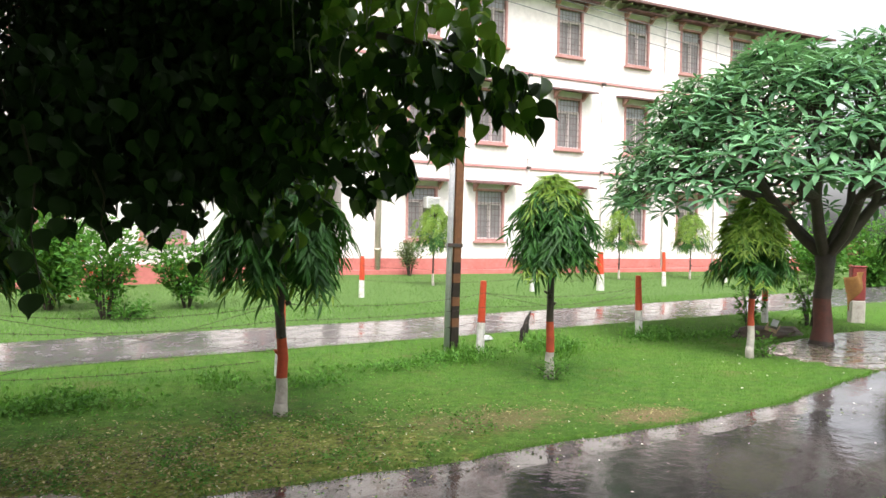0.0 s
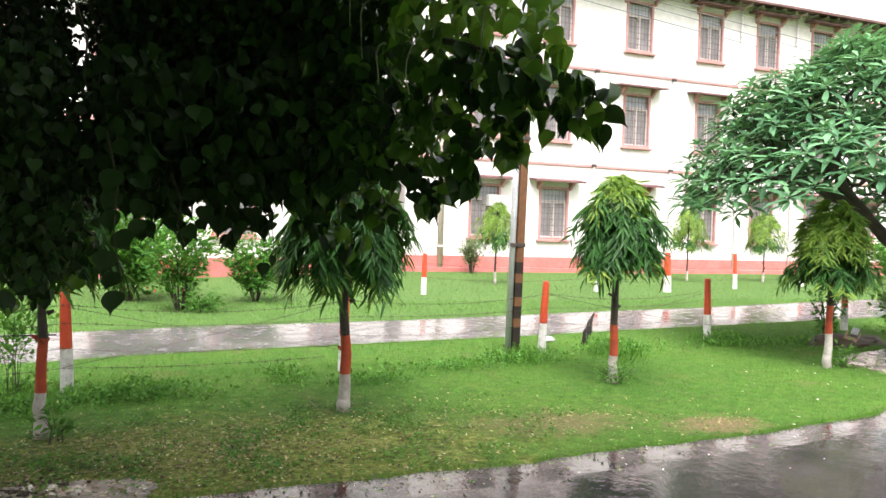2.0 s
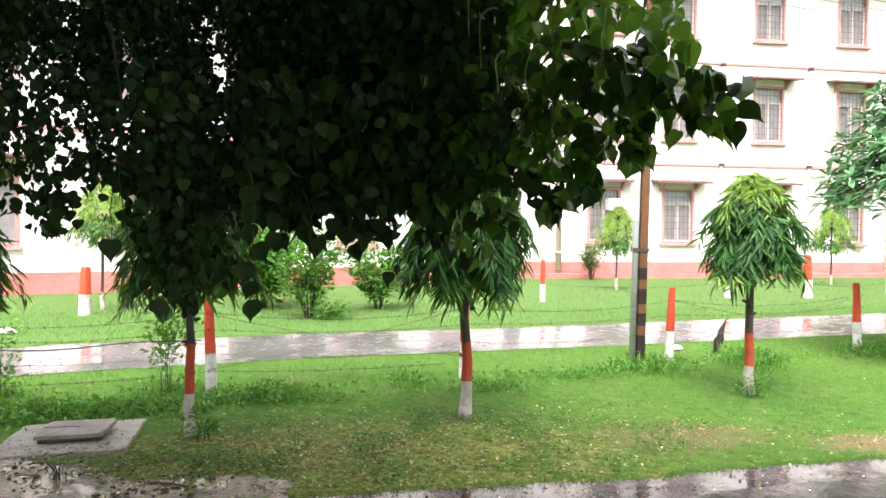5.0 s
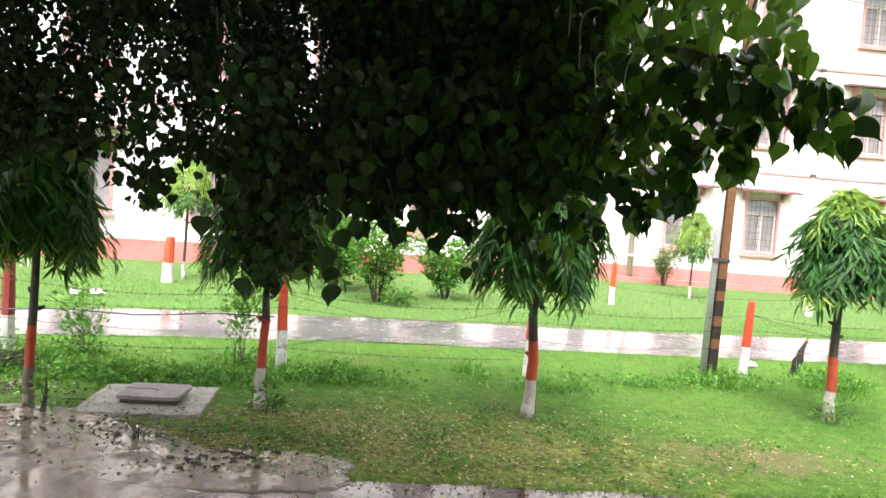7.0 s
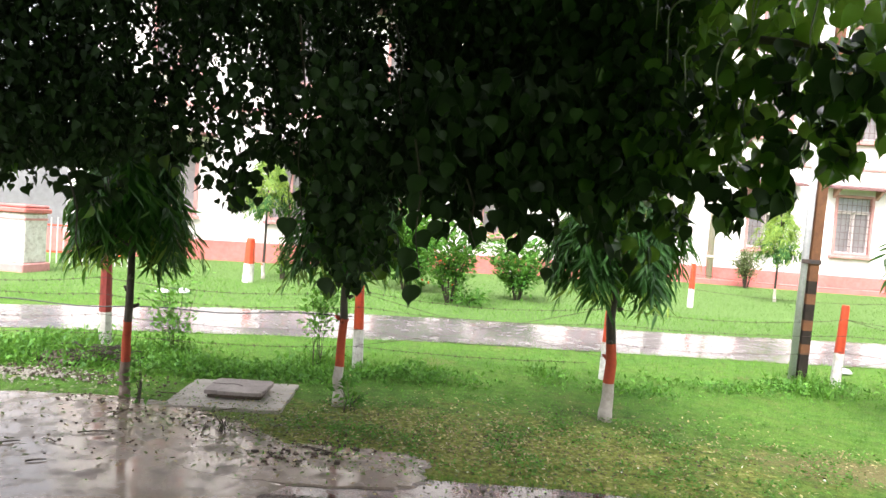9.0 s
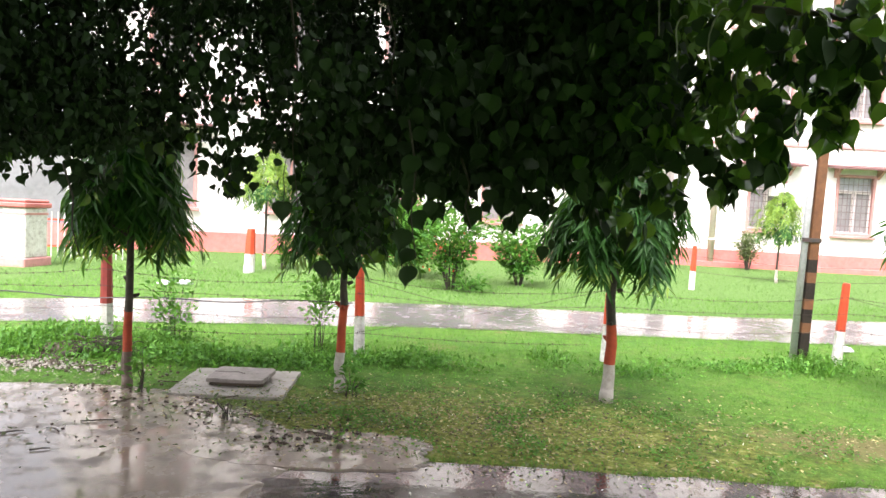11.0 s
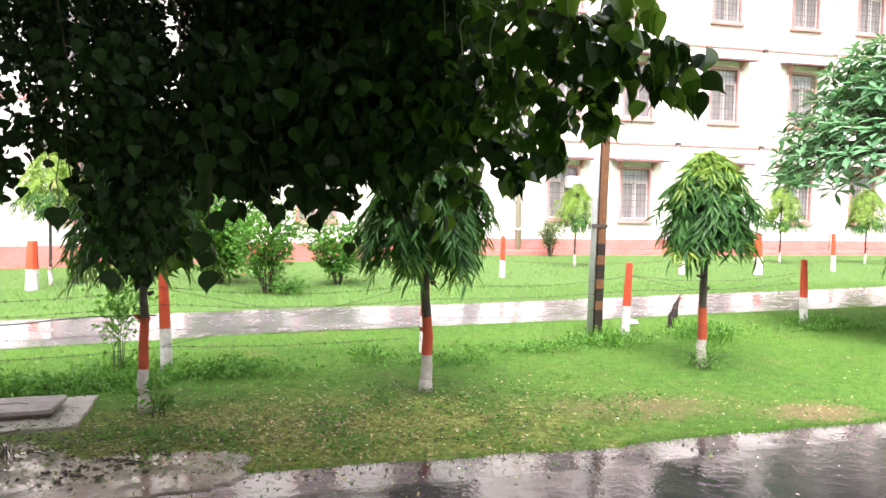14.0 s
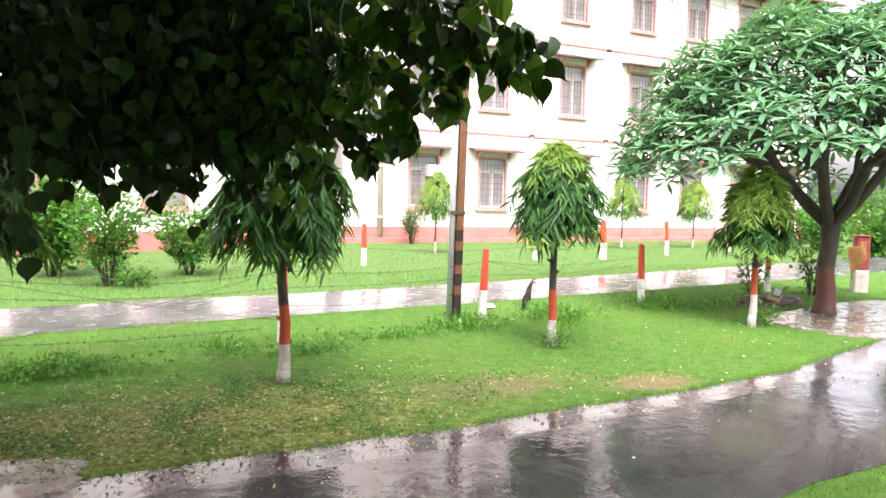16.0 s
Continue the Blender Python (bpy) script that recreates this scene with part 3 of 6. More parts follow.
def wall_with_holes(name, xs, zs, holes, y0, y1):
    """One wall with openings cut through it."""
    s = Shape()
    nx, nz = len(xs), len(zs)

    def solid(i, j):
        if not (0 <= i < nx - 1 and 0 <= j < nz - 1):
            return False
        mx, mz = (xs[i] + xs[i + 1]) / 2, (zs[j] + zs[j + 1]) / 2
        return not any(a < mx < b and c < mz < d for a, b, c, d in holes)

    verts = [(x, y, z) for y in (y0, y1) for x in xs for z in zs]
    faces = []
    for i in range(nx - 1):
        for j in range(nz - 1):
            if solid(i, j):
                p, q, r, t = i * nz + j, (i + 1) * nz + j, (i + 1) * nz + j + 1, i * nz + j + 1
                k = nx * nz
                faces += [(p, q, r, t), (p + k, t + k, r + k, q + k)]
                for (u, v), (a, b) in (((p, q), (i, j - 1)), ((q, r), (i + 1, j)), ((r, t), (i, j + 1)), ((t, p), (i - 1, j))):
                    if not solid(a, b):
                        faces.append((v, u, u + k, v + k))
    return s.add(verts, faces)


def build_window(parent, x, z0, z1, hood=True):
    """A sash with a maroon surround, mesh shutters, iron grille, sill, and a sunshade on brackets."""
    h = z1 - z0
    s = Shape()
    t = 0.09
    s.box(-HALF, -HALF + t, -0.05, 0.12, 0, h, bevel=0.008).box(HALF - t, HALF, -0.05, 0.12, 0, h, bevel=0.008)
    s.box(-HALF + t, HALF - t, -0.05, 0.12, h - t, h, bevel=0.008).box(-HALF + t, HALF - t, -0.05, 0.12, 0, t, bevel=0.008)
    w = part("window", s.mesh("window_frame", M["frame"]), parent, at=pose(x, WALL_Y, z0))
    leaf = Shape()
    for a, b in ((-HALF + t, -0.02), (0.02, HALF - t)):
        leaf.box(a, a + 0.05, 0.06, 0.10, t, h * 0.72).box(b - 0.05, b, 0.06, 0.10, t, h * 0.72)
        leaf.box(a + 0.05, b - 0.05, 0.06, 0.10, h * 0.72 - 0.05, h * 0.72).box(a + 0.05, b - 0.05, 0.06, 0.10, t, t + 0.05)
    leaf.box(-HALF + t, HALF - t, 0.05, 0.11, h * 0.72, h * 0.72 + 0.06)
    part("sash", leaf.mesh("sash", M["sash"]), w, "pale weathered sash")
    part("pane", Shape().box(-HALF + t, HALF - t, 0.13, 0.145, t, h * 0.72).mesh("pane", M["mesh"]), w, "dusty grey-brown wire mesh")
    part("fanlight", Shape().box(-HALF + t, HALF - t, 0.13, 0.145, h * 0.72 + 0.06, h - t).mesh("fanlight", M["glass"]), w, "pale dusty glass light")
    g = Shape()
    for k in range(1, 7):
        gx = -HALF + t + (2 * HALF - 2 * t) * k / 7
        g.tube([(gx, 0.0, t), (gx, 0.0, h - t)], 0.009, 5)
    for k in range(1, 8):
        gz = t + (h - 2 * t) * k / 8
        g.tube([(-HALF + t, 0.0, gz), (HALF - t, 0.0, gz)], 0.009, 5)
    part("grille", g.mesh("grille", M["grille"]), w, "dark iron window grille")
    part("sill", Shape().box(-HALF - 0.09, HALF + 0.09, -0.16, 0.02, -0.09, -0.002, bevel=0.012).mesh("sill", M["frame"]), w)
    if hood:
        c = Shape()
        c.add([(-1.12, 0, 0.26), (1.12, 0, 0.26), (1.12, -0.62, 0.16), (-1.12, -0.62, 0.16), (-1.12, 0, 0.34), (1.12, 0, 0.34), (1.12, -0.62, 0.23), (-1.12, -0.62, 0.23)],
              [(0, 3, 2, 1), (4, 5, 6, 7), (0, 1, 5, 4), (1, 2, 6, 5), (2, 3, 7, 6), (3, 0, 4, 7)])
        part("sunshade", Shape().add([(a, b, d + h) for a, b, d in c.v], c.f).mesh("sunshade", M["tile"]), w, "weathered concrete sunshade")
        for bx in (-HALF - 0.06, HALF + 0.06):
            k = Shape()
            k.add([(bx - 0.05, 0, h - 0.12), (bx - 0.05, 0, h + 0.25), (bx - 0.05, -0.42, h + 0.18), (bx + 0.05, 0, h - 0.12), (bx + 0.05, 0, h + 0.25), (bx + 0.05, -0.42, h + 0.18)],
                  [(0, 1, 2), (3, 5, 4), (0, 2, 5, 3), (1, 4, 5, 2), (0, 3, 4, 1)])
            part("bracket", k.mesh("bracket", M["frame"]), w)
    return w


M["grille"] = surface("rusty_grille_paint", (0.19, 0.14, 0.13), (0.13, 0.10, 0.09), 8, 0.6, 0.4, 0.0)
M["sash"] = surface("weathered_pale_paint", (0.68, 0.60, 0.59), (0.58, 0.50, 0.49), 4, 0.6, 0.4, 0.2)
M["pipepaint"] = surface("buff_pipe_paint", (0.6, 0.53, 0.44), (0.5, 0.43, 0.36), 2, 0.6, 0.4, 0.2)
M["glass"] = surface("dusty_glass", (0.42, 0.43, 0.45), (0.30, 0.31, 0.33), 2, 0.2, 0.5, 0.0)


def make_building():
    b = thing("institute_building", "cream three-storey building with rose bands and maroon windows", "building")
    x0, x1 = 6.6, 31.2
    holes = [(c - HALF + 0.01, c + HALF - 0.01, a + 0.01, d - 0.01) for c in COLS for a, d in STOREYS]
    xs = sorted({x0, x1, *[h[0] for h in holes], *[h[1] for h in holes]})
    zs = sorted({0.0, 13.0, *[h[2] for h in holes], *[h[3] for h in holes]})
    part("wall", wall_with_holes("wall", xs, zs, holes, WALL_Y, WALL_Y + 0.35).mesh("wall", M["wall"]), b, "sunlit cream limewashed wall")
    part("side_wall", Shape().box(x1 - 0.35, x1, WALL_Y + 0.35, WALL_Y + 13, 0, 13).mesh("side_wall", M["wall"]), b)
    part("side_wall", Shape().box(x0, x0 + 0.35, WALL_Y + 0.35, WALL_Y + 13, 0, 13).mesh("side_wall", M["wall"]), b)
    part("back_wall", Shape().box(x0 + 0.35, x1 - 0.35, WALL_Y + 12.6, WALL_Y + 13, 0, 13).mesh("back_wall", M["wall"]), b)
    part("roof", Shape().box(x0 + 0.35, x1 - 0.35, WALL_Y + 0.35, WALL_Y + 12.6, 12.0, 12.2).mesh("roof", M["grey"]), b)
    for z in (4.0, 8.0):
        part("floor_slab", Shape().box(x0 + 0.35, x1 - 0.35, WALL_Y + 0.6, WALL_Y + 12.6, z, z + 0.15).mesh("floor_slab", M["grey"]), b)
    part("plinth", Shape().box(x0 - 0.06, x1 + 0.06, WALL_Y - 0.07, WALL_Y - 0.002, -0.05, 0.60, bevel=0.015).mesh("plinth", M["plinth"]), b, "red oxide painted plinth")
    part("plinth_step", Shape().box(x0 - 0.14, x1 + 0.1, WALL_Y - 0.22, WALL_Y - 0.072, -0.05, 0.17, bevel=0.02).mesh("plinth_step", M["plinth"]), b)
    for z in (4.30, 8.24):
        part("band", Shape().box(x0, x1 + 0.05, WALL_Y - 0.06, WALL_Y - 0.002, z, z + 0.11, bevel=0.01).mesh("band", M["band"]), b, "rose painted string course")
    e = Shape()
    e.add([(x0, WALL_Y, 11.95), (x1 + 0.9, WALL_Y, 11.95), (x1 + 0.9, WALL_Y - 0.95, 11.72), (x0, WALL_Y - 0.95, 11.72),
           (x0, WALL_Y, 12.12), (x1 + 0.9, WALL_Y, 12.12), (x1 + 0.9, WALL_Y - 0.95, 11.82), (x0, WALL_Y - 0.95, 11.82)],
          [(0, 3, 2, 1), (4, 5, 6, 7), (0, 1, 5, 4), (1, 2, 6, 5), (2, 3, 7, 6), (3, 0, 4, 7)])
    e.box(x1 + 0.002, x1 + 0.9, WALL_Y + 0.002, WALL_Y + 13, 11.95, 12.1)
    eave = part("eave", e.mesh("eave", M["tile"]), b, "dark weathered projecting eave")
    k = Shape().box(-0.05, 0.05, -0.62, -0.002, 0.08, 0.17, bevel=0.01).box(-0.05, 0.05, -0.3, -0.002, -0.02, 0.078, bevel=0.01)
    km = k.mesh("eave_bracket", M["sash"])
    n = 40
    for i in range(n):
        part("eave_bracket", km, eave, at=pose(x0 + 0.3 + (x1 - x0 - 0.4) * i / (n - 1), WALL_Y, 11.62))
    for z, zz in STOREYS:
        for c in COLS:
            build_window(b, c, z, zz, hood=z < 9 or c > 0)
    for px, top, r in ((14.53, 8.2, 0.05), (18.27, 8.2, 0.045), (21.75, 11.6, 0.04), (24.9, 11.6, 0.04), (8.0, 11.6, 0.11)):
        s = Shape().tube([(px, WALL_Y - 0.11, 0.0), (px, WALL_Y - 0.11, top)], r, 8)
        for z in np.arange(0.9, top, 1.9):
            s.tube([(px, WALL_Y - 0.11, z), (px, WALL_Y - 0.11, z + 0.09)], r * 1.35, 8)
        part("downpipe", s.mesh("downpipe", M["pipepaint"] if r > 0.1 else M["wall"], True), b, "painted rainwater pipe")
    for px, pz in ((14.53, 4.36), (18.27, 4.36), (14.53, 8.2), (18.27, 8.2)):
        part("junction_box", Shape().box(px - 0.09, px + 0.09, WALL_Y - 0.2, WALL_Y - 0.07, pz - 0.04, pz + 0.07, bevel=0.015).mesh("junction_box", M["iron"]), b)
    # air cooler in a ground-floor window
    a = Shape().box(9.84, 10.40, WALL_Y - 0.42, WALL_Y - 0.03, 2.55, 2.98, bevel=0.02)
    ac = part("air_conditioner", a.mesh("air_conditioner", M["machine"]), b, "cream window air conditioner")
    for i in range(7):
        part("louvre", Shape().box(9.88, 10.36, WALL_Y - 0.435, WALL_Y - 0.423, 2.60 + 0.05 * i, 2.62 + 0.05 * i).mesh("louvre", M["grey"]), ac)


make_building()


def make_wing():
    """The neighbouring wing that stands askew and nearer on the far lawn."""
    b = thing("side_wing", "cream two-storey wing with red plinth behind garden trees", "building", at=pose(5.6, 22.6, 0, 0, 0, 198))
    ln = 17.6
    cols = [2.2, 5.4, 8.6, 11.8, 15.0]
    st = [(1.2, 3.2), (5.1, 7.2)]
    holes = [(c - HALF + 0.01, c + HALF - 0.01, a + 0.01, d - 0.01) for c in cols for a, d in st]
    xs = sorted({0.0, ln, *[h[0] for h in holes], *[h[1] for h in holes]})
    zs = sorted({0.0, 9.0, *[h[2] for h in holes], *[h[3] for h in holes]})
    part("wall", wall_with_holes("wall", xs, zs, holes, -0.35, 0).mesh("wall", M["wall"]), b)
    part("side_wall", Shape().box(ln - 0.35, ln, -8, -0.352, 0, 9).mesh("side_wall", M["wall"]), b)
    part("side_wall", Shape().box(0, 0.35, -8, -0.352, 0, 9).mesh("side_wall", M["wall"]), b)
    part("back_wall", Shape().box(0.35, ln - 0.35, -8, -7.65, 0, 9).mesh("back_wall", M["wall"]), b)
    part("roof", Shape().box(0.35, ln - 0.35, -7.65, -0.35, 8.6, 8.8).mesh("roof", M["grey"]), b)
    part("plinth", Shape().box(-0.05, ln + 0.05, 0.002, 0.07, -0.05, 0.55, bevel=0.015).mesh("plinth", M["plinth"]), b, "red oxide painted plinth")
    part("band", Shape().box(0, ln, 0.002, 0.06, 4.2, 4.31, bevel=0.01).mesh("band", M["band"]), b)
    part("eave", Shape().box(-0.3, ln + 0.3, 0.002, 0.7, 8.3, 8.45, bevel=0.02).mesh("eave", M["tile"]), b)
    for c in cols:
        for a, d in st:
            h = d - a
            s = Shape()
            s.box(-HALF, -HALF + 0.09, -0.12, 0.05, 0, h).box(HALF - 0.09, HALF, -0.12, 0.05, 0, h)
            s.box(-HALF + 0.09, HALF - 0.09, -0.12, 0.05, h - 0.09, h).box(-HALF + 0.09, HALF - 0.09, -0.12, 0.05, 0, 0.09)
            s.box(-0.03, 0.03, -0.1, 0.0, 0.09, h - 0.09)
            w = part("window", s.mesh("window_frame", M["frame"]), b, at=pose(c, 0, a))
            part("pane", Shape().box(-HALF + 0.09, HALF - 0.09, -0.15, -0.135, 0.09, h - 0.09).mesh("pane", M["mesh"]), w)
            part("sill", Shape().box(-HALF - 0.09, HALF + 0.09, 0.052, 0.16, -0.09, -0.002, bevel=0.012).mesh("sill", M["frame"]), w)
            part("sunshade", Shape().box(-1.1, 1.1, 0.002, 0.6, h + 0.2, h + 0.28, bevel=0.015).mesh("sunshade", M["tile"]), w)


make_wing()

# whitewash with shade on the trunks greyed into its colour, plus stain blotches
M["tree_white"] = surface("stained_shaded_limewash", (0.55, 0.51, 0.46), (0.40, 0.36, 0.32), 7, 0.8, 0.3, 0.6, dirt=(0.20, 0.16, 0.12), dirt_at=(0.55, 0.8))
M["lid"] = surface("weathered_grey_concrete", (0.30, 0.265, 0.24), (0.20, 0.175, 0.16), 6, 0.5, 0.5, 0.5, dirt=(0.08, 0.07, 0.055))
M["porchgrey"] = surface("stained_grey_render", (0.24, 0.24, 0.25), (0.18, 0.18, 0.185), 1.2, 0.85, 0.2, 0.3)
M["greycable"] = surface("weathered_grey_cable", (0.22, 0.21, 0.22), (0.16, 0.155, 0.16), 5, 0.6, 0.4, 0.0)
M["darkred"] = surface("old_red_paint", (0.30, 0.045, 0.035), (0.22, 0.035, 0.03), 6, 0.6, 0.4, 0.4, dirt=(0.1, 0.05, 0.04))
# ---- fences, pole, wires, manhole, gate ----
POSTS = [(-6.5, 6.25), (-3.9, 6.56), (-1.33, 6.86), (1.315, 7.3), (4.05, 7.83), (7.2, 8.38), (10.76, 9.0)]


def fence_post(parent, x, y, h, w, lean, turn, red_from=0.42, paint="red"):
    """A tapered concrete post, whitewashed below and red above, chipped at the edges."""
    s = Shape()
    rings = [(-0.12, 1.0, 0), (0.03, 1.0, 0), (h * red_from * 0.55, 0.97, 0), (h * red_from, 0.93, 1), (h * 0.72, 0.84, 1), (h - 0.025, 0.74, 1), (h, 0.64, 1)]
    k = 8
    verts, faces, slots = [], [], []
    for z, r, _ in rings:
        for i in range(k):
            a = math.pi / 4 * i + math.pi / 8
            c, d = math.cos(a), math.sin(a)
            u = w / 2 * r / max(abs(c), abs(d)) * (0.94 if i % 2 else 1.0)
            jit = 1 + 0.05 * noise.noise((x * 3 + c, y * 3 + d, z * 6))
            verts.append((u * c * jit, u * d * jit, z))
    for j in range(len(rings) - 1):
        for i in range(k):
            faces.append((j * k + i, j * k + (i + 1) % k, (j + 1) * k + (i + 1) % k, (j + 1) * k + i))
            slots.append(rings[j][2])
    faces.append(tuple((len(rings) - 1) * k + i for i in range(k)))
    slots.append(1)
    me = mesh_of("post", verts, faces, [M["white"], M[paint]], slots)
    return part("post", me, parent, at=pose(x, y, 0, lean[0], lean[1], turn))


def strand(parent, pts, z, sag, seed, barb=0.13, r=0.0025):
    """One barbed wire from post to post, with its twists."""
    line = []
    for (xa, ya), (xb, yb) in zip(pts[:-1], pts[1:]):
        zs, ze = z + 0.06 * noise.noise((xa, seed, 0)), z + 0.06 * noise.noise((xb, seed, 0))
        for i in range(12):
            t = i / 12
            line.append((xa + (xb - xa) * t, ya + (yb - ya) * t - 0.09, zs + (ze - zs) * t - sag * 4 * t * (1 - t) * (1 + 0.6 * noise.noise((xa, seed, 5))) + 0.008 * noise.noise((xa + t * 9, seed, 2))))
    s = Shape().tube(line, r, 5)
    run = 0.0
    for a, b in zip(line[:-1], line[1:]):
        a, b = Vector(a), Vector(b)
        d = (b - a).normalized()
        ln = (b - a).length
        u = run
        while u < ln:
            p = a + d * u
            for q in (Vector((0, 0.3, 1)), Vector((0.5, 0.2, -1)), Vector((-0.4, -1, 0.5))):
                s.tube([p - q.normalized() * 0.014, p + q.normalized() * 0.014], r * 0.8, 3)
            u += barb
        run = u - ln
    return part("strand", s.mesh("strand", M["wire"]), parent, "rusty barbed wire")


fence = thing("barbed_wire_fence", "barbed wire fence on red and white concrete posts", "fence")
for i, (x, y) in enumerate(POSTS):
    fence_post(fence, x, y, 0.96 if i != 1 else 1.02, 0.112 if i != 1 else 0.12, (1.5 * math.sin(i * 2.1), 1.8 * math.cos(i * 1.7)), 9 + 4 * math.sin(i * 3), paint="darkred" if i == 1 else "red")
for i, (z, sag) in enumerate(((0.22, 0.05), (0.42, 0.08), (0.62, 0.05), (0.80, 0.10))):
    strand(fence, POSTS[:-1] if i else POSTS[:4], z, sag, i * 1.7)
part("cable", Shape().tube([(-6.5 + 5.1 * t, 6.12 + 0.62 * t, 0.56 - 0.22 * t * (1 - t) + 0.015 * math.sin(t * 23)) for t in [i / 30 for i in range(31)]], 0.0075, 6).mesh("cable", M["cable"]), fence, "sagging black cable")
# crossed wires in two bays
for a, b in ((0.25, 0.8), (0.8, 0.25)):
    for (xa, ya), (xb, yb) in ((POSTS[2], POSTS[3]), (POSTS[4], POSTS[5])):
        s = Shape().tube([(xa + (xb - xa) * t, ya + (yb - ya) * t - 0.1, a + (b - a) * t - 0.12 * t * (1 - t)) for t in [i / 14 for i in range(15)]], 0.0028, 5)
        part("strand", s.mesh("strand", M["wire"]), fence, "rusty barbed wire")

FAR_POSTS = [(-4.93, 13.7, 0.92, 0.21), (0.86, 18.6, 0.75, 0.2), (4.78, 15.5, 1.0, 0.14), (10.0, 16.1, 0.95, 0.15), (12.2, 15.9, 1.12, 0.22), (15.43, 16.8, 1.1, 0.14), (19.1, 17.7, 1.0, 0.14)]
far_fence = thing("barbed_wire_fence", "far fence of red and white posts on the lawn", "fence")
for i, (x, y, h, w) in enumerate(FAR_POSTS):
    fence_post(far_fence, x, y, h, w, (1.2 * math.sin(i), 1.5 * math.cos(i * 2.3)), 12 * i)
for i, z in enumerate((0.4, 0.75)):
    strand(far_fence, [(x, y) for x, y, h, w in FAR_POSTS[2:]], z, 0.12, 7.0 + i, barb=0.5, r=0.004)

# gate pillar at the end of the row, with a cloth on the wire
tall_post = thing("gate_post", "stout red and white square post beside the lane", "post", at=pose(12.62, 8.47, 0, 0, 0, -40))
part("shaft", Shape().box(-0.125, 0.125, -0.125, 0.125, -0.1, 0.42, 0, 0.02).box(-0.12, 0.12, -0.12, 0.12, 0.42, 1.06, 1, 0.02).mesh("shaft", [M["tree_white"], M["darkred"]]), tall_post)
part("cap", Shape().box(-0.135, 0.135, -0.135, 0.135, 1.062, 1.09, 0, 0.012).mesh("cap", M["darkred"]), tall_post)


def make_cloth():
    verts, faces = [], []
    n, m = 12, 9
    for i in range(n):
        for j in range(m):
            u, v = i / (n - 1), j / (m - 1)
            verts.append((-0.62 * u - 0.05 * v, 0.05 * math.sin(u * 9 + v * 2) - 0.06 * v, 0.02 * math.sin(u * 7) - (0.62 - 0.42 * (1 - u)) * v - 0.1 * u))
    for i in range(n - 1):
        for j in range(m - 1):
            faces.append((i * m + j, (i + 1) * m + j, (i + 1) * m + j + 1, i * m + j + 1))
    me = mesh_of("cloth_sheet", verts, faces, M["cloth"], smooth=True)
    ob = tagged(part("cloth_sheet", me, at=pose(12.46, 8.24, 0.98, 0, 0, 5)), "ochre cloth draped on the fence wire", "cloth")
    mod = ob.modifiers.new("thickness", "SOLIDIFY")
    mod.thickness = 0.006
    s = Shape().tube([(10.76, 8.9, 0.8), (11.6, 8.6, 0.86), (12.5, 8.3, 0.97)], 0.003, 5)
    part("strand", s.mesh("strand", M["wire"]), fence, "rusty barbed wire")


make_cloth()

# ---- utility pole ----
pole = thing("utility_pole", "rusted steel rail pole with black bands and grey conduit", "pole", at=pose(3.70, 7.98, 0, 0.3, 0.9, 12))


def make_pole():
    s = Shape()
    z, dark = -0.2, True
    edges = [(-0.2, 1), (0.34, 0), (0.46, 1), (0.62, 0), (0.74, 1), (0.93, 0), (1.05, 1), (1.2, 0), (5.3, 0)]
    for (a, k), (b, _) in zip(edges[:-1], edges[1:]):
        s.box(-0.057, 0.057, -0.075, -0.058, a, b, k, 0.0).box(-0.057, 0.057, 0.058, 0.075, a, b, k, 0.0).box(-0.012, 0.012, -0.058, 0.058, a, b, k, 0.0)
    part("rail", s.mesh("rail", [M["rust"], M["black"]]), pole, "rusted steel joist with black painted bands")
    part("conduit", Shape().tube([(-0.104, -0.03, -0.1), (-0.104, -0.03, 4.6)], 0.04, 10).mesh("conduit", M["pipe"], True), pole, "grey galvanised cable conduit")
    for z in (1.4, 2.8, 4.2):
        part("clamp", Shape().box(-0.18, 0.07, -0.088, -0.077, z, z + 0.05, 0, 0.003).mesh("clamp", M["iron"]), pole)
    arm = part("cross_arm", Shape().box(-0.55, 0.55, -0.13, -0.077, 4.92, 5.0, 0, 0.008).mesh("cross_arm", M["iron"]), pole)
    for x in (-0.5, -0.2, 0.2, 0.5):
        part("insulator", Shape().tube([(x, -0.1, 5.002), (x, -0.1, 5.04), (x, -0.1, 5.08), (x, -0.1, 5.12)], [0.03, 0.045, 0.03, 0.04], 8).mesh("insulator", M["machine"], True), arm)


make_pole()


def overhead(a, b, sag):
    pts = []
    for i in range(41):
        t = i / 40
        pts.append([a[k] + (b[k] - a[k]) * t for k in range(3)])
        pts[-1][2] -= sag * 4 * t * (1 - t)
    tagged(part("overhead_wire", Shape().tube(pts, 0.0055, 5).mesh("overhead_wire", M["greycable"])), "thin black overhead wire from the pole", "wire", group="overhead wires")


overhead((3.75, 7.9, 4.80), (34, 12.5, 5.0), 0.32)
overhead((3.75, 7.98, 5.00), (34, 12.6, 5.2), 0.32)
overhead((3.75, 7.98, 5.06), (34, 12.7, 5.6), 0.25)
overhead((3.7, 7.95, 5.05), (30.5, 23.95, 11.4), 0.15)

# ---- manhole ----
manhole = thing("manhole", "square concrete manhole slab with a raised lid", "manhole", at=pose(-2.11, 5.45, 0, 0, 0, 5))


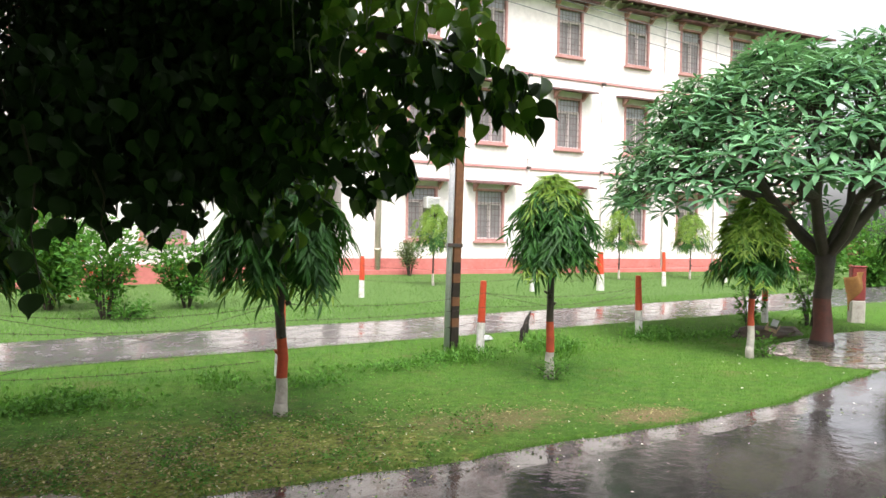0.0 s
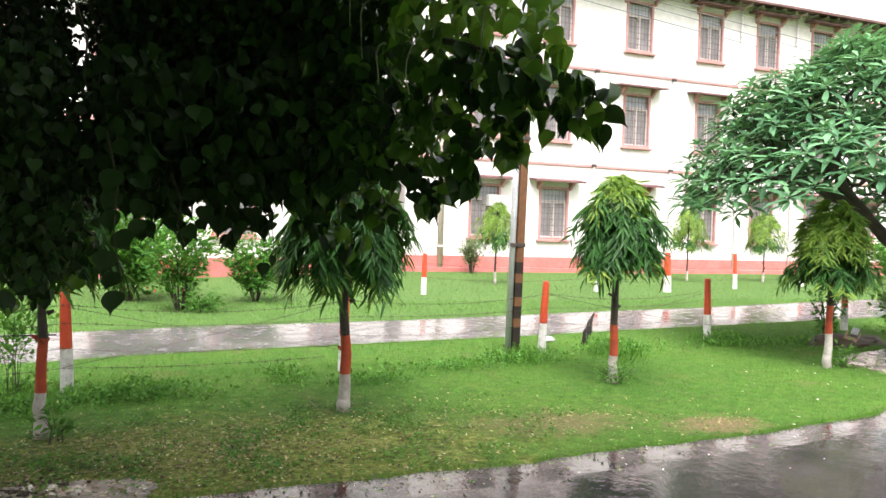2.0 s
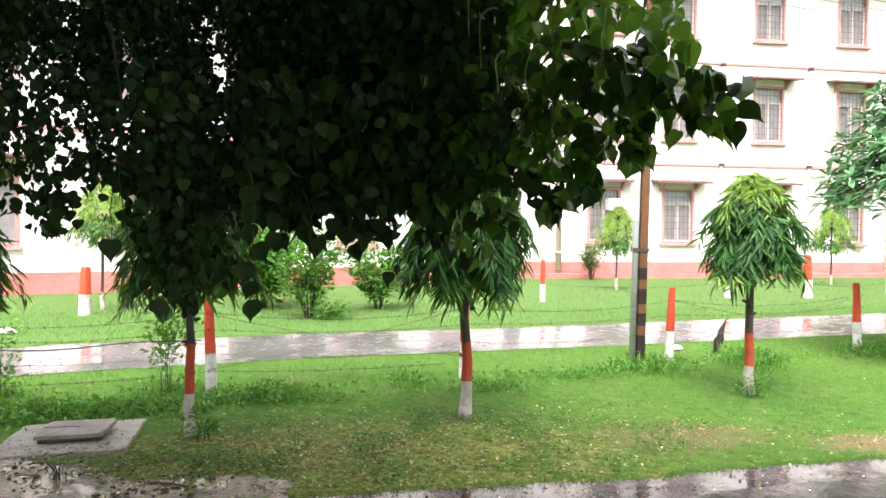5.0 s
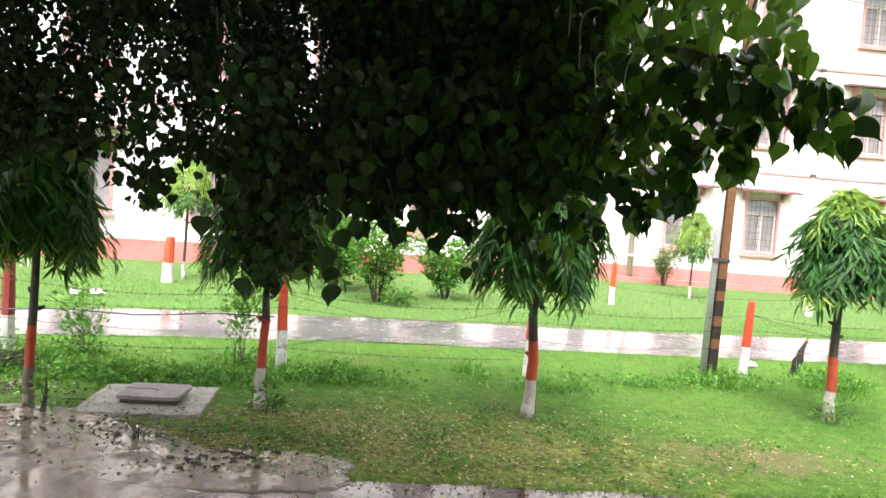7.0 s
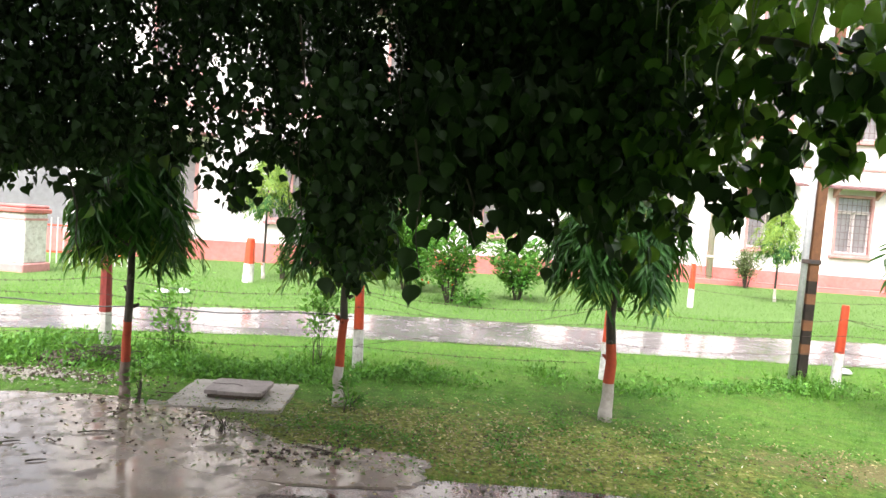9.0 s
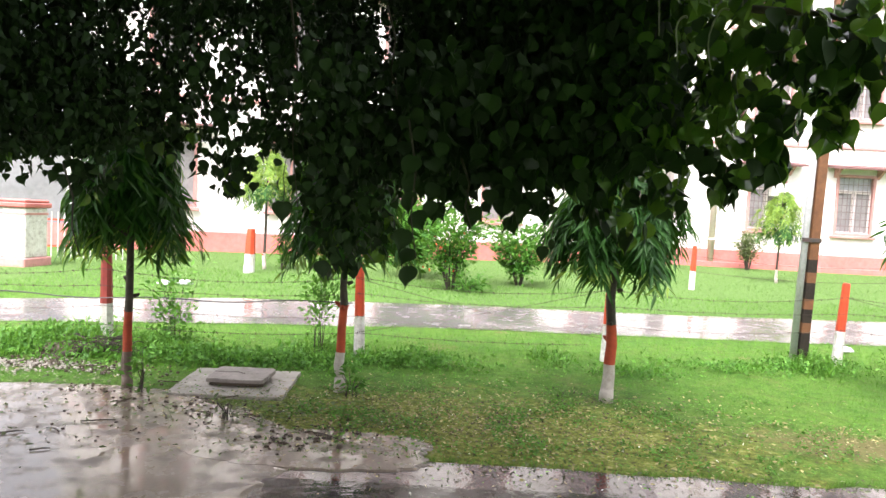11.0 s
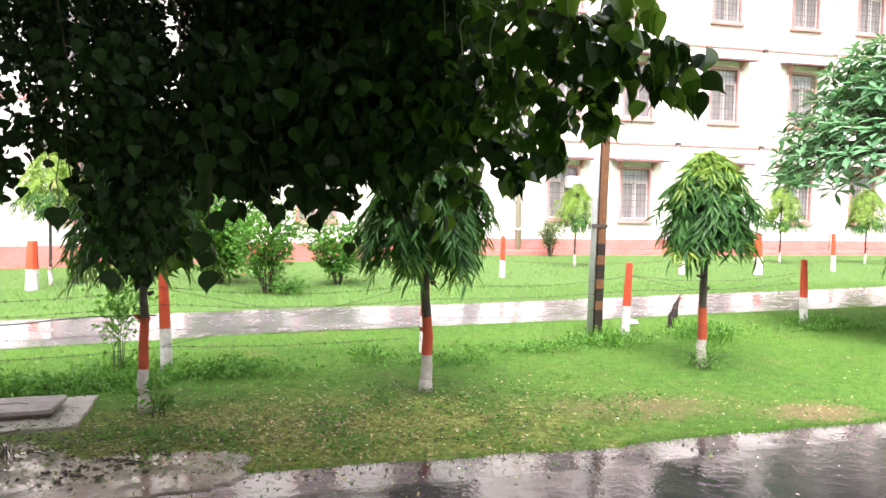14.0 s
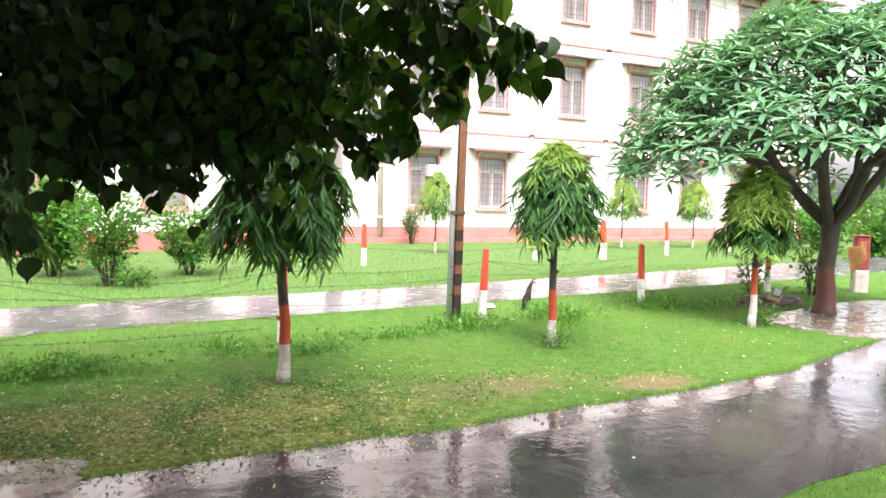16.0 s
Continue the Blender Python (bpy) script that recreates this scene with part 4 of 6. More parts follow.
def worn_slab(x, y, thick, z, seed, chip=0.02):
    """A cast slab with a chipped outline and a slightly uneven top."""
    n = 14
    rim = []
    for (xa, ya), (xb, yb) in (((-x, -y), (x, -y)), ((x, -y), (x, y)), ((x, y), (-x, y)), ((-x, y), (-x, -y))):
        for k in range(n):
            f = k / n
            u, v = xa + (xb - xa) * f, ya + (yb - ya) * f
            c = 1 - chip * (0.5 + abs(noise.noise((u * 9, v * 9, seed))) * 3) * (1.6 if k == 0 else 1)
            rim.append((u * c, v * c))
    m = len(rim)
    verts = [(u, v, z) for u, v in rim] + [(u, v, z + thick - 0.006) for u, v in rim]
    verts += [(u * 0.985, v * 0.985, z + thick + 0.003 * noise.noise((u * 6, v * 6, seed + 4))) for u, v in rim] + [(0, 0, z + thick)]
    faces = [(r * m + i, r * m + (i + 1) % m, (r + 1) * m + (i + 1) % m, (r + 1) * m + i) for r in (0, 1) for i in range(m)]
    faces += [(2 * m + i, 2 * m + (i + 1) % m, 3 * m) for i in range(m)] + [tuple(range(m))[::-1]]
    return Shape().add(verts, faces)


part("slab", worn_slab(0.47, 0.42, 0.122, -0.1, 1.0).mesh("slab", M["slab"]), manhole)
# dark box standing in for the shadow under the lid
part("lid_shadow_gap", Shape().box(-0.19, 0.25, -0.16, 0.17, 0.024, 0.056, 0, 0.006).mesh("lid_shadow_gap", M["litter_gap_dark"]), manhole)
lid = part("lid", worn_slab(0.255, 0.20, 0.03, 0.0, 5.0, 0.035).mesh("lid", M["lid"]), manhole, "chipped and cracked grey concrete lid", at=pose(0.03, 0.01, 0.06, 1.2, -0.8, -3))
part("crack", Shape().tube([(-0.24, 0.03, 0.0305), (-0.12, 0.015, 0.031), (-0.05, 0.035, 0.031), (0.03, -0.01, 0.031)], 0.0035, 4).mesh("crack", M["litter_gap_dark"]), lid, "dark crack")

# ---- gate at the far left ----
gate_pillar = thing("gate_pillar", "white masonry gate pillar with red cap and base", "pillar", at=pose(-9.2, 12.75, 0, 0, 0, -6))
part("shaft", Shape().box(-0.31, 0.31, -0.3, 0.3, 0.16, 1.14, 0, 0.02).mesh("shaft", M["white"]), gate_pillar)
part("base", Shape().box(-0.36, 0.36, -0.36, 0.36, -0.1, 0.158, 0, 0.02).mesh("base", M["band"]), gate_pillar)
part("moulding", Shape().box(-0.32, 0.32, -0.31, 0.31, 1.0, 1.045, 0, 0.005).mesh("moulding", M["band"]), gate_pillar)
part("cap", Shape().box(-0.36, 0.36, -0.36, 0.36, 1.142, 1.24, 0, 0.02).box(-0.33, 0.33, -0.32, 0.32, 1.24, 1.30, 0, 0.02).mesh("cap", M["plinth"]), gate_pillar)
gate = thing("railing", "low red and white iron railing behind the pillar", "railing", at=pose(-10.3, 14.5, 0, 0, 0, 8))
part("top_rail", Shape().box(0, 2.3, -0.02, 0.02, 0.82, 0.86).mesh("top_rail", M["red"]), gate)
part("bottom_rail", Shape().box(0, 2.3, -0.02, 0.02, 0.22, 0.26).mesh("bottom_rail", M["red"]), gate)
bar_mesh = Shape().tube([(0, 0, -0.05), (0, 0, 1.0)], 0.014, 6).mesh("bar", M["white"])
for i in range(16):
    part("bar", bar_mesh, gate, at=pose(0.08 + 0.142 * i, -0.036, 0.02))
porch = thing("porch", "grey rendered porch wall with red dado", "porch", at=pose(-12.5, 16.9, 0, 0, 0, 14))
part("wall", Shape().box(-6, 1.5, 0, 0.3, 0.62, 3.4).mesh("wall", M["porchgrey"]), porch)
part("dado", Shape().box(-6, 1.5, -0.04, 0.3, -0.1, 0.618).mesh("dado", M["plinth"]), porch)

# ---- small things ----
stump = thing("dead_stump", "short dark splintered wooden stump in the grass", "stump", at=pose(5.08, 8.45, 0, 3, 8, 20))
part("stub", Shape().tube([(0, 0, -0.05), (0.0, 0, 0.08), (0.03, 0.0, 0.2), (0.04, 0.01, 0.3), (0.09, 0, 0.46)], [0.06, 0.055, 0.05, 0.038, 0.008], 7).mesh("stub", M["black"]), stump)
part("splinter", Shape().tube([(-0.03, 0, 0.05), (-0.05, 0.01, 0.16), (-0.045, 0.01, 0.22)], [0.03, 0.022, 0.004], 6).mesh("splinter", M["black"]), stump)


def crumpled(name, x, y, z, size, flat, mat, label, category, seed):
    bm = bmesh.new()
    bmesh.ops.create_icosphere(bm, subdivisions=3, radius=1.0)
    for v in bm.verts:
        k = 1 + 0.35 * noise.noise(v.co * 1.6 + Vector((seed, 0, 0))) + 0.12 * noise.noise(v.co * 5 + Vector((0, seed, 0)))
        v.co = Vector((v.co.x * k * size[0], v.co.y * k * size[1], max(v.co.z * k * flat, -0.2 * flat)))
    me = bpy.data.meshes.new(name)
    bm.to_mesh(me)
    bm.free()
    me.materials.append(mat)
    return tagged(part(name, me, at=pose(x, y, z)), label, category)


crumpled("plastic_bag", 4.62, 8.72, 0.02, (0.09, 0.06), 0.06, M["polythene"], "crumpled white plastic bag in the grass", "litter", 2.0)
crumpled("plastic_bag", -5.5, 11.1, 0.03, (0.12, 0.07), 0.05, M["polythene"], "white polythene scrap on the far lawn", "litter", 5.0)
crumpled("plastic_bag", -5.2, 11.25, 0.03, (0.13, 0.07), 0.06, M["polythene"], "white polythene scrap on the far lawn", "litter", 6.0)
crumpled("rubbish_heap", 9.35, 7.75, 0.0, (0.75, 0.3), 0.16, M["litter_gap_dark"], "low heap of rotting leaves and rubbish", "heap", 9.0)
crumpled("twig_heap", -4.1, 6.15, 0.0, (0.35, 0.2), 0.10, M["litter_gap_dark"], "low heap of dark twigs by the post", "heap", 3.0)
box = thing("cardboard_box", "torn open cardboard box on the heap", "box", at=pose(9.25, 7.6, 0.10, 14, -9, 30))
part("tray", Shape().box(-0.15, 0.15, -0.09, 0.09, 0, 0.01).box(-0.15, 0.15, -0.09, -0.083, 0.01, 0.09).box(-0.15, 0.15, 0.083, 0.09, 0.01, 0.09).box(-0.15, -0.143, -0.083, 0.083, 0.01, 0.08).mesh("tray", M["straw"]), box)
part("flap", Shape().box(0, 0.13, -0.05, 0.05, 0, 0.006, turn=pose(0.15, 0, 0.03, 0, -40, 0)).mesh("flap", M["polythene"]), box, "pale torn flap")
far_pillar = thing("gate_post", "small brick-red pillar far beyond the trees", "post", at=pose(40, 27, 0))
part("shaft", Shape().box(-0.35, 0.35, -0.35, 0.35, 0, 1.5, 0, 0.03).mesh("shaft", M["plinth"]), far_pillar)
part("cap", Shape().box(-0.42, 0.42, -0.42, 0.42, 1.502, 1.65, 0, 0.03).mesh("cap", M["white"]), far_pillar)

# ---- trees ----
M["paletwig"] = surface("pale_wet_bark", (0.24, 0.26, 0.17), (0.17, 0.18, 0.12), 20, 0.35, 0.5, 0.2)
M["redbrown"] = surface("worn_red_band", (0.15, 0.05, 0.038), (0.09, 0.04, 0.03), 6, 0.6, 0.4, 0.7)
M["tree_red"] = surface("worn_red_limewash", (0.50, 0.085, 0.035), (0.34, 0.058, 0.03), 7, 0.7, 0.3, 0.6, dirt=(0.10, 0.05, 0.04), dirt_at=(0.6, 0.8))
M["bark_wash"] = surface("worn_off_whitewash", (0.22, 0.17, 0.14), (0.13, 0.10, 0.08), 8, 0.75, 0.3, 0.6, dirt=(0.45, 0.42, 0.38), dirt_at=(0.6, 0.75))


def ashoka(name, x, y, base, top, radius, leaves, seed, label, white=0.32, red=0.66, trunk=0.062, lean=(0, 0), group="", length=(0.14, 0.225), young_from=0.92, paint="tree_white"):
    """A clipped weeping ashoka: painted trunk, drooping lance leaves in a bell-shaped crown."""
    r = np.random.default_rng(seed)
    t = thing(name, label, "tree", at=pose(x, y, 0, lean[0], lean[1], seed * 47), group=group)
    cuts = [0.0, white * 0.35, white, red, base + 0.1, (base + top) / 2, top - 0.15]
    s = Shape()
    mats = [0, 0, 1, 2, 2, 2]
    pts = [Vector((0.02 * noise.noise((seed, z * 2, 0)), 0.02 * noise.noise((seed, z * 2, 7)), z)) for z in cuts]
    for i in range(len(cuts) - 1):
        ra = trunk * (1.06 if i == 0 else 1.0 - 0.1 * i)
        rb = trunk * (1.0 - 0.1 * (i + 1))
        s.tube([pts[i] - Vector((0, 0, 0.06 if i == 0 else 0)), pts[i].lerp(pts[i + 1], 0.5) + Vector((0.006 * r.normal(), 0.006 * r.normal(), 0)), pts[i + 1]], [ra, (ra + rb) / 2 * r.uniform(0.94, 1.06), rb], 10, mats[i], caps=i in (0, 5))
    for _ in range(4):
        z, a = r.uniform(red * 0.8, base), r.uniform(0, 6.28)
        s.tube([(0.03 * math.cos(a), 0.03 * math.sin(a), z), (0.075 * math.cos(a), 0.075 * math.sin(a), z + 0.02)], [0.022, 0.012], 6, 2 if z > red else 1)
    part("trunk", s.mesh("trunk", [M[paint], M["tree_red"], M["bark"]], True), t, "trunk painted white and red, dark bark above")
    # boughs
    b = Shape()
    for _ in range(16):
        a, z = r.uniform(0, 6.28), r.uniform(base + 0.2, top - 0.1)
        q = radius * r.uniform(0.5, 0.85)
        b.tube([(0, 0, z - 0.05), (q * 0.5 * math.cos(a), q * 0.5 * math.sin(a), z + 0.06), (q * math.cos(a), q * math.sin(a), z - 0.06)], [0.014, 0.009, 0.004], 5)
    part("branchwork", b.mesh("branchwork", M["bark"]), t)["kind"] = "stuff"
    h = top - base
    per = 15
    nb = int(leaves * 2.0) // 22
    nc = max(18, nb // 7)
    cu, ca = (np.arange(nc) + r.uniform(0, 1, nc)) / nc, np.arange(nc) * 2.39996 + r.normal(0, 0.25, nc)
    pick = r.integers(0, nc, nb)
    u = np.clip(cu[pick] + r.normal(0, 0.025, nb), 0, 1)
    az = ca[pick] + r.normal(0, 0.16, nb)
    swell = r.uniform(0.80, 1.18, nc)[pick]
    lump = np.array([1 + 0.22 * noise.noise((math.cos(a) * 1.6 + seed, math.sin(a) * 1.6, k * 2.2)) for a, k in zip(az, u)])
    prof = np.interp(u, [0, 0.35, 0.65, 0.88, 1.0], [0.86, 0.82, 0.66, 0.42, 0.12]) * radius * lump * swell
    out = np.stack([np.cos(az), np.sin(az), np.zeros(nb)], 1)
    start = out * (prof * r.uniform(0.25, 1.0, nb))[:, None] + np.array([0, 0, 1.0]) * (base + 0.24 * h + 0.74 * u * h)[:, None]
    reach = r.uniform(0.22, 0.40, nb) * (0.55 + 0.9 * radius) * np.interp(u, [0, 0.8, 1], [1, 0.9, 0.45])
    k = np.repeat(np.arange(nb), per)
    n = len(k)
    s1 = np.tile(np.linspace(0.08, 1, per), nb)[:, None]
    o, ln = out[k], reach[k][:, None]
    down = np.array([0, 0, -1.0])
    pos = start[k] + o * ln * 0.50 * s1 + down * ln * (1.0 * s1 ** 1.6 - 0.22 * s1) + r.normal(0, 0.012, (n, 3))
    tangent = unit(o * 0.5 + down * (1.6 * s1 ** 0.6 - 0.22))
    across = np.cross(o, down) * np.where(np.arange(n) % 2, 1, -1)[:, None]
    tip = tangent * 0.75 + across * r.uniform(0.2, 0.95, (n, 1)) + down * 0.3 + o * r.uniform(0, 0.5, (n, 1)) + r.normal(0, 0.2, (n, 3))
    face = o + r.normal(0, 0.45, (n, 3)) + np.array([0, 0, 0.45])
    size = r.uniform(*length, n)
    young = (u[k] + r.normal(0, 0.07, n) + 0.1 * s1[:, 0] > young_from) | ((u[k] < 0.16) & (s1[:, 0] > 0.8) & (r.random(n) < 0.55))
    old = ~young
    part("crown", scatter("crown", LANCE_V, LANCE_F, pos[old], tip[old], face[old], size[old], M["ashoka"], r.uniform(0.05, 0.35, old.sum())), t, "drooping dark green lance leaves")["kind"] = "stuff"
    part("young_foliage", scatter("young_foliage", LANCE_V, LANCE_F, pos[young], tip[young] + np.array([0, 0, 0.35]), face[young], size[young] * 0.85, M["young"], r.uniform(0.05, 0.4, young.sum())), t, "fresh yellow-green drooping leaves")["kind"] = "stuff"
    return t


NEAR = "painted ashoka trees in a row"
ashoka("ashoka_tree", -2.90, 5.13, 1.0, 2.30, 0.42, 3400, 1, "weeping ashoka tree in the shade of the peepal", white=0.30, red=0.62, trunk=0.045, group=NEAR, paint="bark_wash")
ashoka("ashoka_tree", -1.245, 5.47, 0.94, 2.35, 0.46, 3000, 2, "weeping ashoka tree with a leafy sprout at its foot", white=0.32, red=0.72, trunk=0.05, lean=(0, 2), group=NEAR)
ashoka("ashoka_tree", 1.03, 5.70, 1.0, 2.20, 0.57, 3500, 3, "broad weeping ashoka tree under the peepal branches", trunk=0.062, group=NEAR)
ashoka("ashoka_tree", 4.08, 6.21, 1.12, 2.25, 0.43, 3600, 4, "bell-shaped weeping ashoka tree on the open lawn", white=0.28, red=0.62, trunk=0.06, group=NEAR, young_from=0.84)
ashoka("ashoka_tree", 7.35, 6.36, 0.92, 2.15, 0.45, 3000, 5, "slender weeping ashoka tree near the frangipani", white=0.42, red=0.78, trunk=0.055, group=NEAR, young_from=0.42)
ashoka("ashoka_tree", 11.5, 6.75, 1.0, 2.2, 0.5, 1300, 6, "weeping ashoka tree beyond the frangipani", group=NEAR)
FARG = "young ashoka trees by the building"
for i, (x, y, top, rad) in enumerate(((8.01, 18.6, 2.5, 0.62), (16.1, 19.9, 2.65, 0.72), (19.1, 19.4, 2.6, 0.70), (-4.9, 14.6, 2.7, 0.64))):
    ashoka("ashoka_tree", x, y, 0.88 if i != 3 else 1.25, top, rad, 3400, 20 + i, "young rounded ashoka tree near the building wall", white=0.35, red=0.36, trunk=0.045, group=FARG, length=(0.12, 0.19), young_from=0.3)


def grow(shape, start, pts, r, depth, rnd):
    """Branches that divide until each reaches its own tip."""
    start = Vector(start)
    mean = sum((Vector(p) for p in pts), Vector()) / len(pts)
    if len(pts) == 1:
        mid = start.lerp(mean, 0.5) + Vector((rnd.normal(0, 0.04), rnd.normal(0, 0.04), -0.03))
        shape.tube([start, mid, mean], [r, r * 0.9, r * 0.8], 5, caps=False)
        return
    k = 0.42 if depth == 0 else 0.36
    end = start.lerp(mean, k) + Vector((rnd.normal(0, 0.05), rnd.normal(0, 0.05), rnd.normal(0, 0.04)))
    mid = start.lerp(end, 0.5) + Vector((rnd.normal(0, 0.04), rnd.normal(0, 0.04), -0.05))
    shape.tube([start, mid, end], [r, r * 0.93, r * 0.85], 7 if r > 0.03 else 5, caps=False)
    a = np.array(pts)
    axis = np.linalg.svd(a - a.mean(0))[2][0]
    order = np.argsort((a - a.mean(0)) @ axis)
    cut = len(pts) // 2
    for idx in (order[:cut], order[cut:]):
        grow(shape, end, [pts[i] for i in idx], max(r * (0.74 if len(idx) > 2 else 0.7), 0.008), depth + 1, rnd)


def frangipani(x, y):
    r = np.random.default_rng(5)
    t = thing("frangipani_tree", "spreading frangipani tree with rosettes of long green leaves", "tree", at=pose(x, y, 0))
    s = Shape().tube([(0, 0, -0.1), (0, 0, 0.06), (0.02, 0.0, 0.3), (0.0, 0.02, 0.7), (0.03, 0.0, 1.05), (0.05, 0.02, 1.4)], [0.22, 0.165, 0.135, 0.122, 0.122, 0.15], 12, 0)
    for f in range(1 * 12, 3 * 12):
        s.s[f] = 1
    part("trunk", s.mesh("trunk", [M["greybark"], M["redbrown"]], True), t, "grey-brown trunk with a faded red band")
    tips = []
    n = 470
    for i in range(n):
        a = i * 2.39996
        q = math.sqrt((i + 0.5) / n)
        rr = 2.65 * q * r.uniform(0.92, 1.06)
        top = 2.15 + 2.25 * (1 - q ** 2.5) + 0.65 * noise.noise((math.cos(a) * q * 2.4, math.sin(a) * q * 2.4, 3))
        tips.append((rr * math.cos(a) - 0.32, rr * math.sin(a) + 0.42, top + r.normal(0, 0.10)))
    for i in range(70):
        a, q = r.uniform(0, 6.28), r.uniform(0.55, 0.95)
        tips.append((2.6 * q * math.cos(a) - 0.32, 2.6 * q * math.sin(a) + 0.42, 1.95 + 1.6 * (1 - q ** 2) + r.uniform(0, 0.4)))
    arr = np.array(tips)
    ang = np.arctan2(arr[:, 1], arr[:, 0]) + np.pi
    for k in range(7):
        sel = [tips[i] for i in range(len(tips)) if int(ang[i] / (2 * np.pi) * 7) % 7 == k]
        if sel:
            b = Shape()
            grow(b, (0.05, 0.02, 1.30), sel, 0.085, 0, r)
            part("limb", b.mesh("limb", M["greybark"], True), t)
    pos, tipd, face, size = [], [], [], []
    for px, py, pz in tips:
        up = Vector((px * 0.16, py * 0.16, 1.0)).normalized()
        e1 = up.orthogonal().normalized()
        e2 = up.cross(e1)
        m = int(r.integers(13, 17))
        for j in range(m):
            a = j * 2.39996 + r.uniform(0, 0.5)
            lift = 0.75 - 1.15 * j / m + r.normal(0, 0.12)
            d = e1 * math.cos(a) + e2 * math.sin(a) + up * lift
            pos.append((px - up.x * 0.05 * j / m, py - up.y * 0.05 * j / m, pz + 0.02 - 0.09 * j / m))
            tipd.append(d[:])
            face.append((up - d * 0.4)[:])
            size.append(r.uniform(0.25, 0.37) * (0.6 if j < 3 else 1))
    part("crown", scatter("crown", PADDLE_V, PADDLE_F, np.array(pos), np.array(tipd), np.array(face), np.array(size), M["frangipani"], r.uniform(0.0, 0.35, len(pos))), t, "rosettes of long pointed green leaves")["kind"] = "stuff"


frangipani(9.30, 6.76)


def shrub(name, x, y, h, w, leaves, seed, label, mat="shrub", size=(0.05, 0.11), stems=14, low=0.15, flowers=0):
    r = np.random.default_rng(seed)
    t = thing(name, label, "shrub", at=pose(x, y, 0))
    b = Shape()
    slim = 0.4 if mat == "weed" else 1.0
    ends = []
    for _ in range(stems):
        a, q = r.uniform(0, 6.28), w * math.sqrt(r.uniform(0.02, 1)) * 0.8
        e = (q * math.cos(a), q * math.sin(a), h * r.uniform(0.6, 0.97) * (1 - 0.25 * (q / w) ** 2))
        ends.append(e)
        b.tube([(0.05 * math.cos(a), 0.05 * math.sin(a), -0.03), (e[0] * 0.35, e[1] * 0.35, e[2] * 0.45), e], [(0.004 + 0.008 * h) * slim, (0.003 + 0.005 * h) * slim, 0.002], 5, caps=False)
    part("branchwork", b.mesh("branchwork", M["bark"]), t)["kind"] = "stuff"
    k = r.integers(0, stems, leaves)
    e = np.array(ends)[k]
    f = r.uniform(low, 1.08, (leaves, 1))
    pos = e * np.concatenate([f ** 1.3, f ** 1.3, f], 1) + r.normal(0, 0.10 * w + 0.03, (leaves, 3))
    pos[:, 2] = np.abs(pos[:, 2]) + 0.02
    tip = unit(pos * np.array([1, 1, 0.2]) + 1e-3) + r.normal(0, 0.6, (leaves, 3)) + np.array([0, 0, -0.15])
    part("foliage", scatter("foliage", OVAL_V, OVAL_F, pos, tip, r.normal(0, 0.5, (leaves, 3)) + np.array([0, 0, 1]), r.uniform(*size, leaves), M[mat]), t)["kind"] = "stuff"
    if flowers:
        q = pos[r.integers(0, leaves, flowers)] * np.array([0.9, 0.9, 0.75])
        part("flowers", scatter("flowers", OVAL_V, OVAL_F, q, r.normal(0, 1, (flowers, 3)), r.normal(0, 1, (flowers, 3)), r.uniform(0.06, 0.1, flowers), M["flower"]), t, "red blossoms")["kind"] = "stuff"
    return t


shrub("garden_shrub", -0.65, 12.9, 1.65, 0.85, 1900, 31, "leafy green garden shrub with bare lower stems", size=(0.08, 0.15), low=0.35, flowers=40)
shrub("garden_shrub", 0.75, 14.3, 1.5, 0.85, 1700, 32, "loose bright green garden shrub", size=(0.09, 0.17), low=0.3, stems=9)
shrub("garden_shrub", -1.7, 14.6, 2.5, 1.25, 3400, 33, "tall loose bright green garden shrub", size=(0.10, 0.2), low=0.25, stems=11)
shrub("garden_shrub", -0.35, 12.6, 0.35, 0.45, 350, 34, "low clump of leaves under a shrub", size=(0.06, 0.12), stems=8)
shrub("garden_shrub", -4.55, 14.9, 1.0, 0.35, 500, 35, "small clipped green bush beside a post", size=(0.05, 0.1))
shrub("clipped_bush", 8.95, 23.0, 1.35, 0.52, 1500, 36, "grey-green clipped bush against the plinth", "hedge", size=(0.07, 0.12), stems=22, low=0.42)
shrub("fence_climber", -1.75, 6.75, 1.0, 0.30, 420, 37, "thin leafy climber on the fence wire", "weed", size=(0.04, 0.09), stems=7, low=0.5)
shrub("fence_climber", -3.2, 6.7, 1.0, 0.42, 480, 38, "thin leafy climber by the fence", "weed", size=(0.04, 0.09), stems=8, low=0.2)
shrub("fence_climber", 11.2, 8.4, 1.2, 0.6, 420, 39, "green sapling behind the frangipani trunk", size=(0.06, 0.13), stems=9)
shrub("fence_climber", 9.9, 8.6, 0.9, 0.45, 300, 40, "green sapling behind the rubbish heap", size=(0.06, 0.13), stems=8)
shrub("tree_sprout", -1.12, 5.36, 0.24, 0.13, 70, 41, "fresh green sprout at a tree's foot", size=(0.04, 0.08), stems=6)
shrub("tree_sprout", -2.72, 5.05, 0.36, 0.1, 40, 42, "fresh green sprout at a tree's foot", size=(0.05, 0.09), stems=5)
shrub("tree_sprout", 4.08, 6.12, 0.20, 0.30, 420, 43, "ring of weeds round a tree's foot", "weed", size=(0.022, 0.05), stems=20)
shrub("tree_sprout", 7.55, 6.3, 0.26, 0.2, 120, 44, "small weeds at a tree's foot", "weed", size=(0.04, 0.09), stems=10)
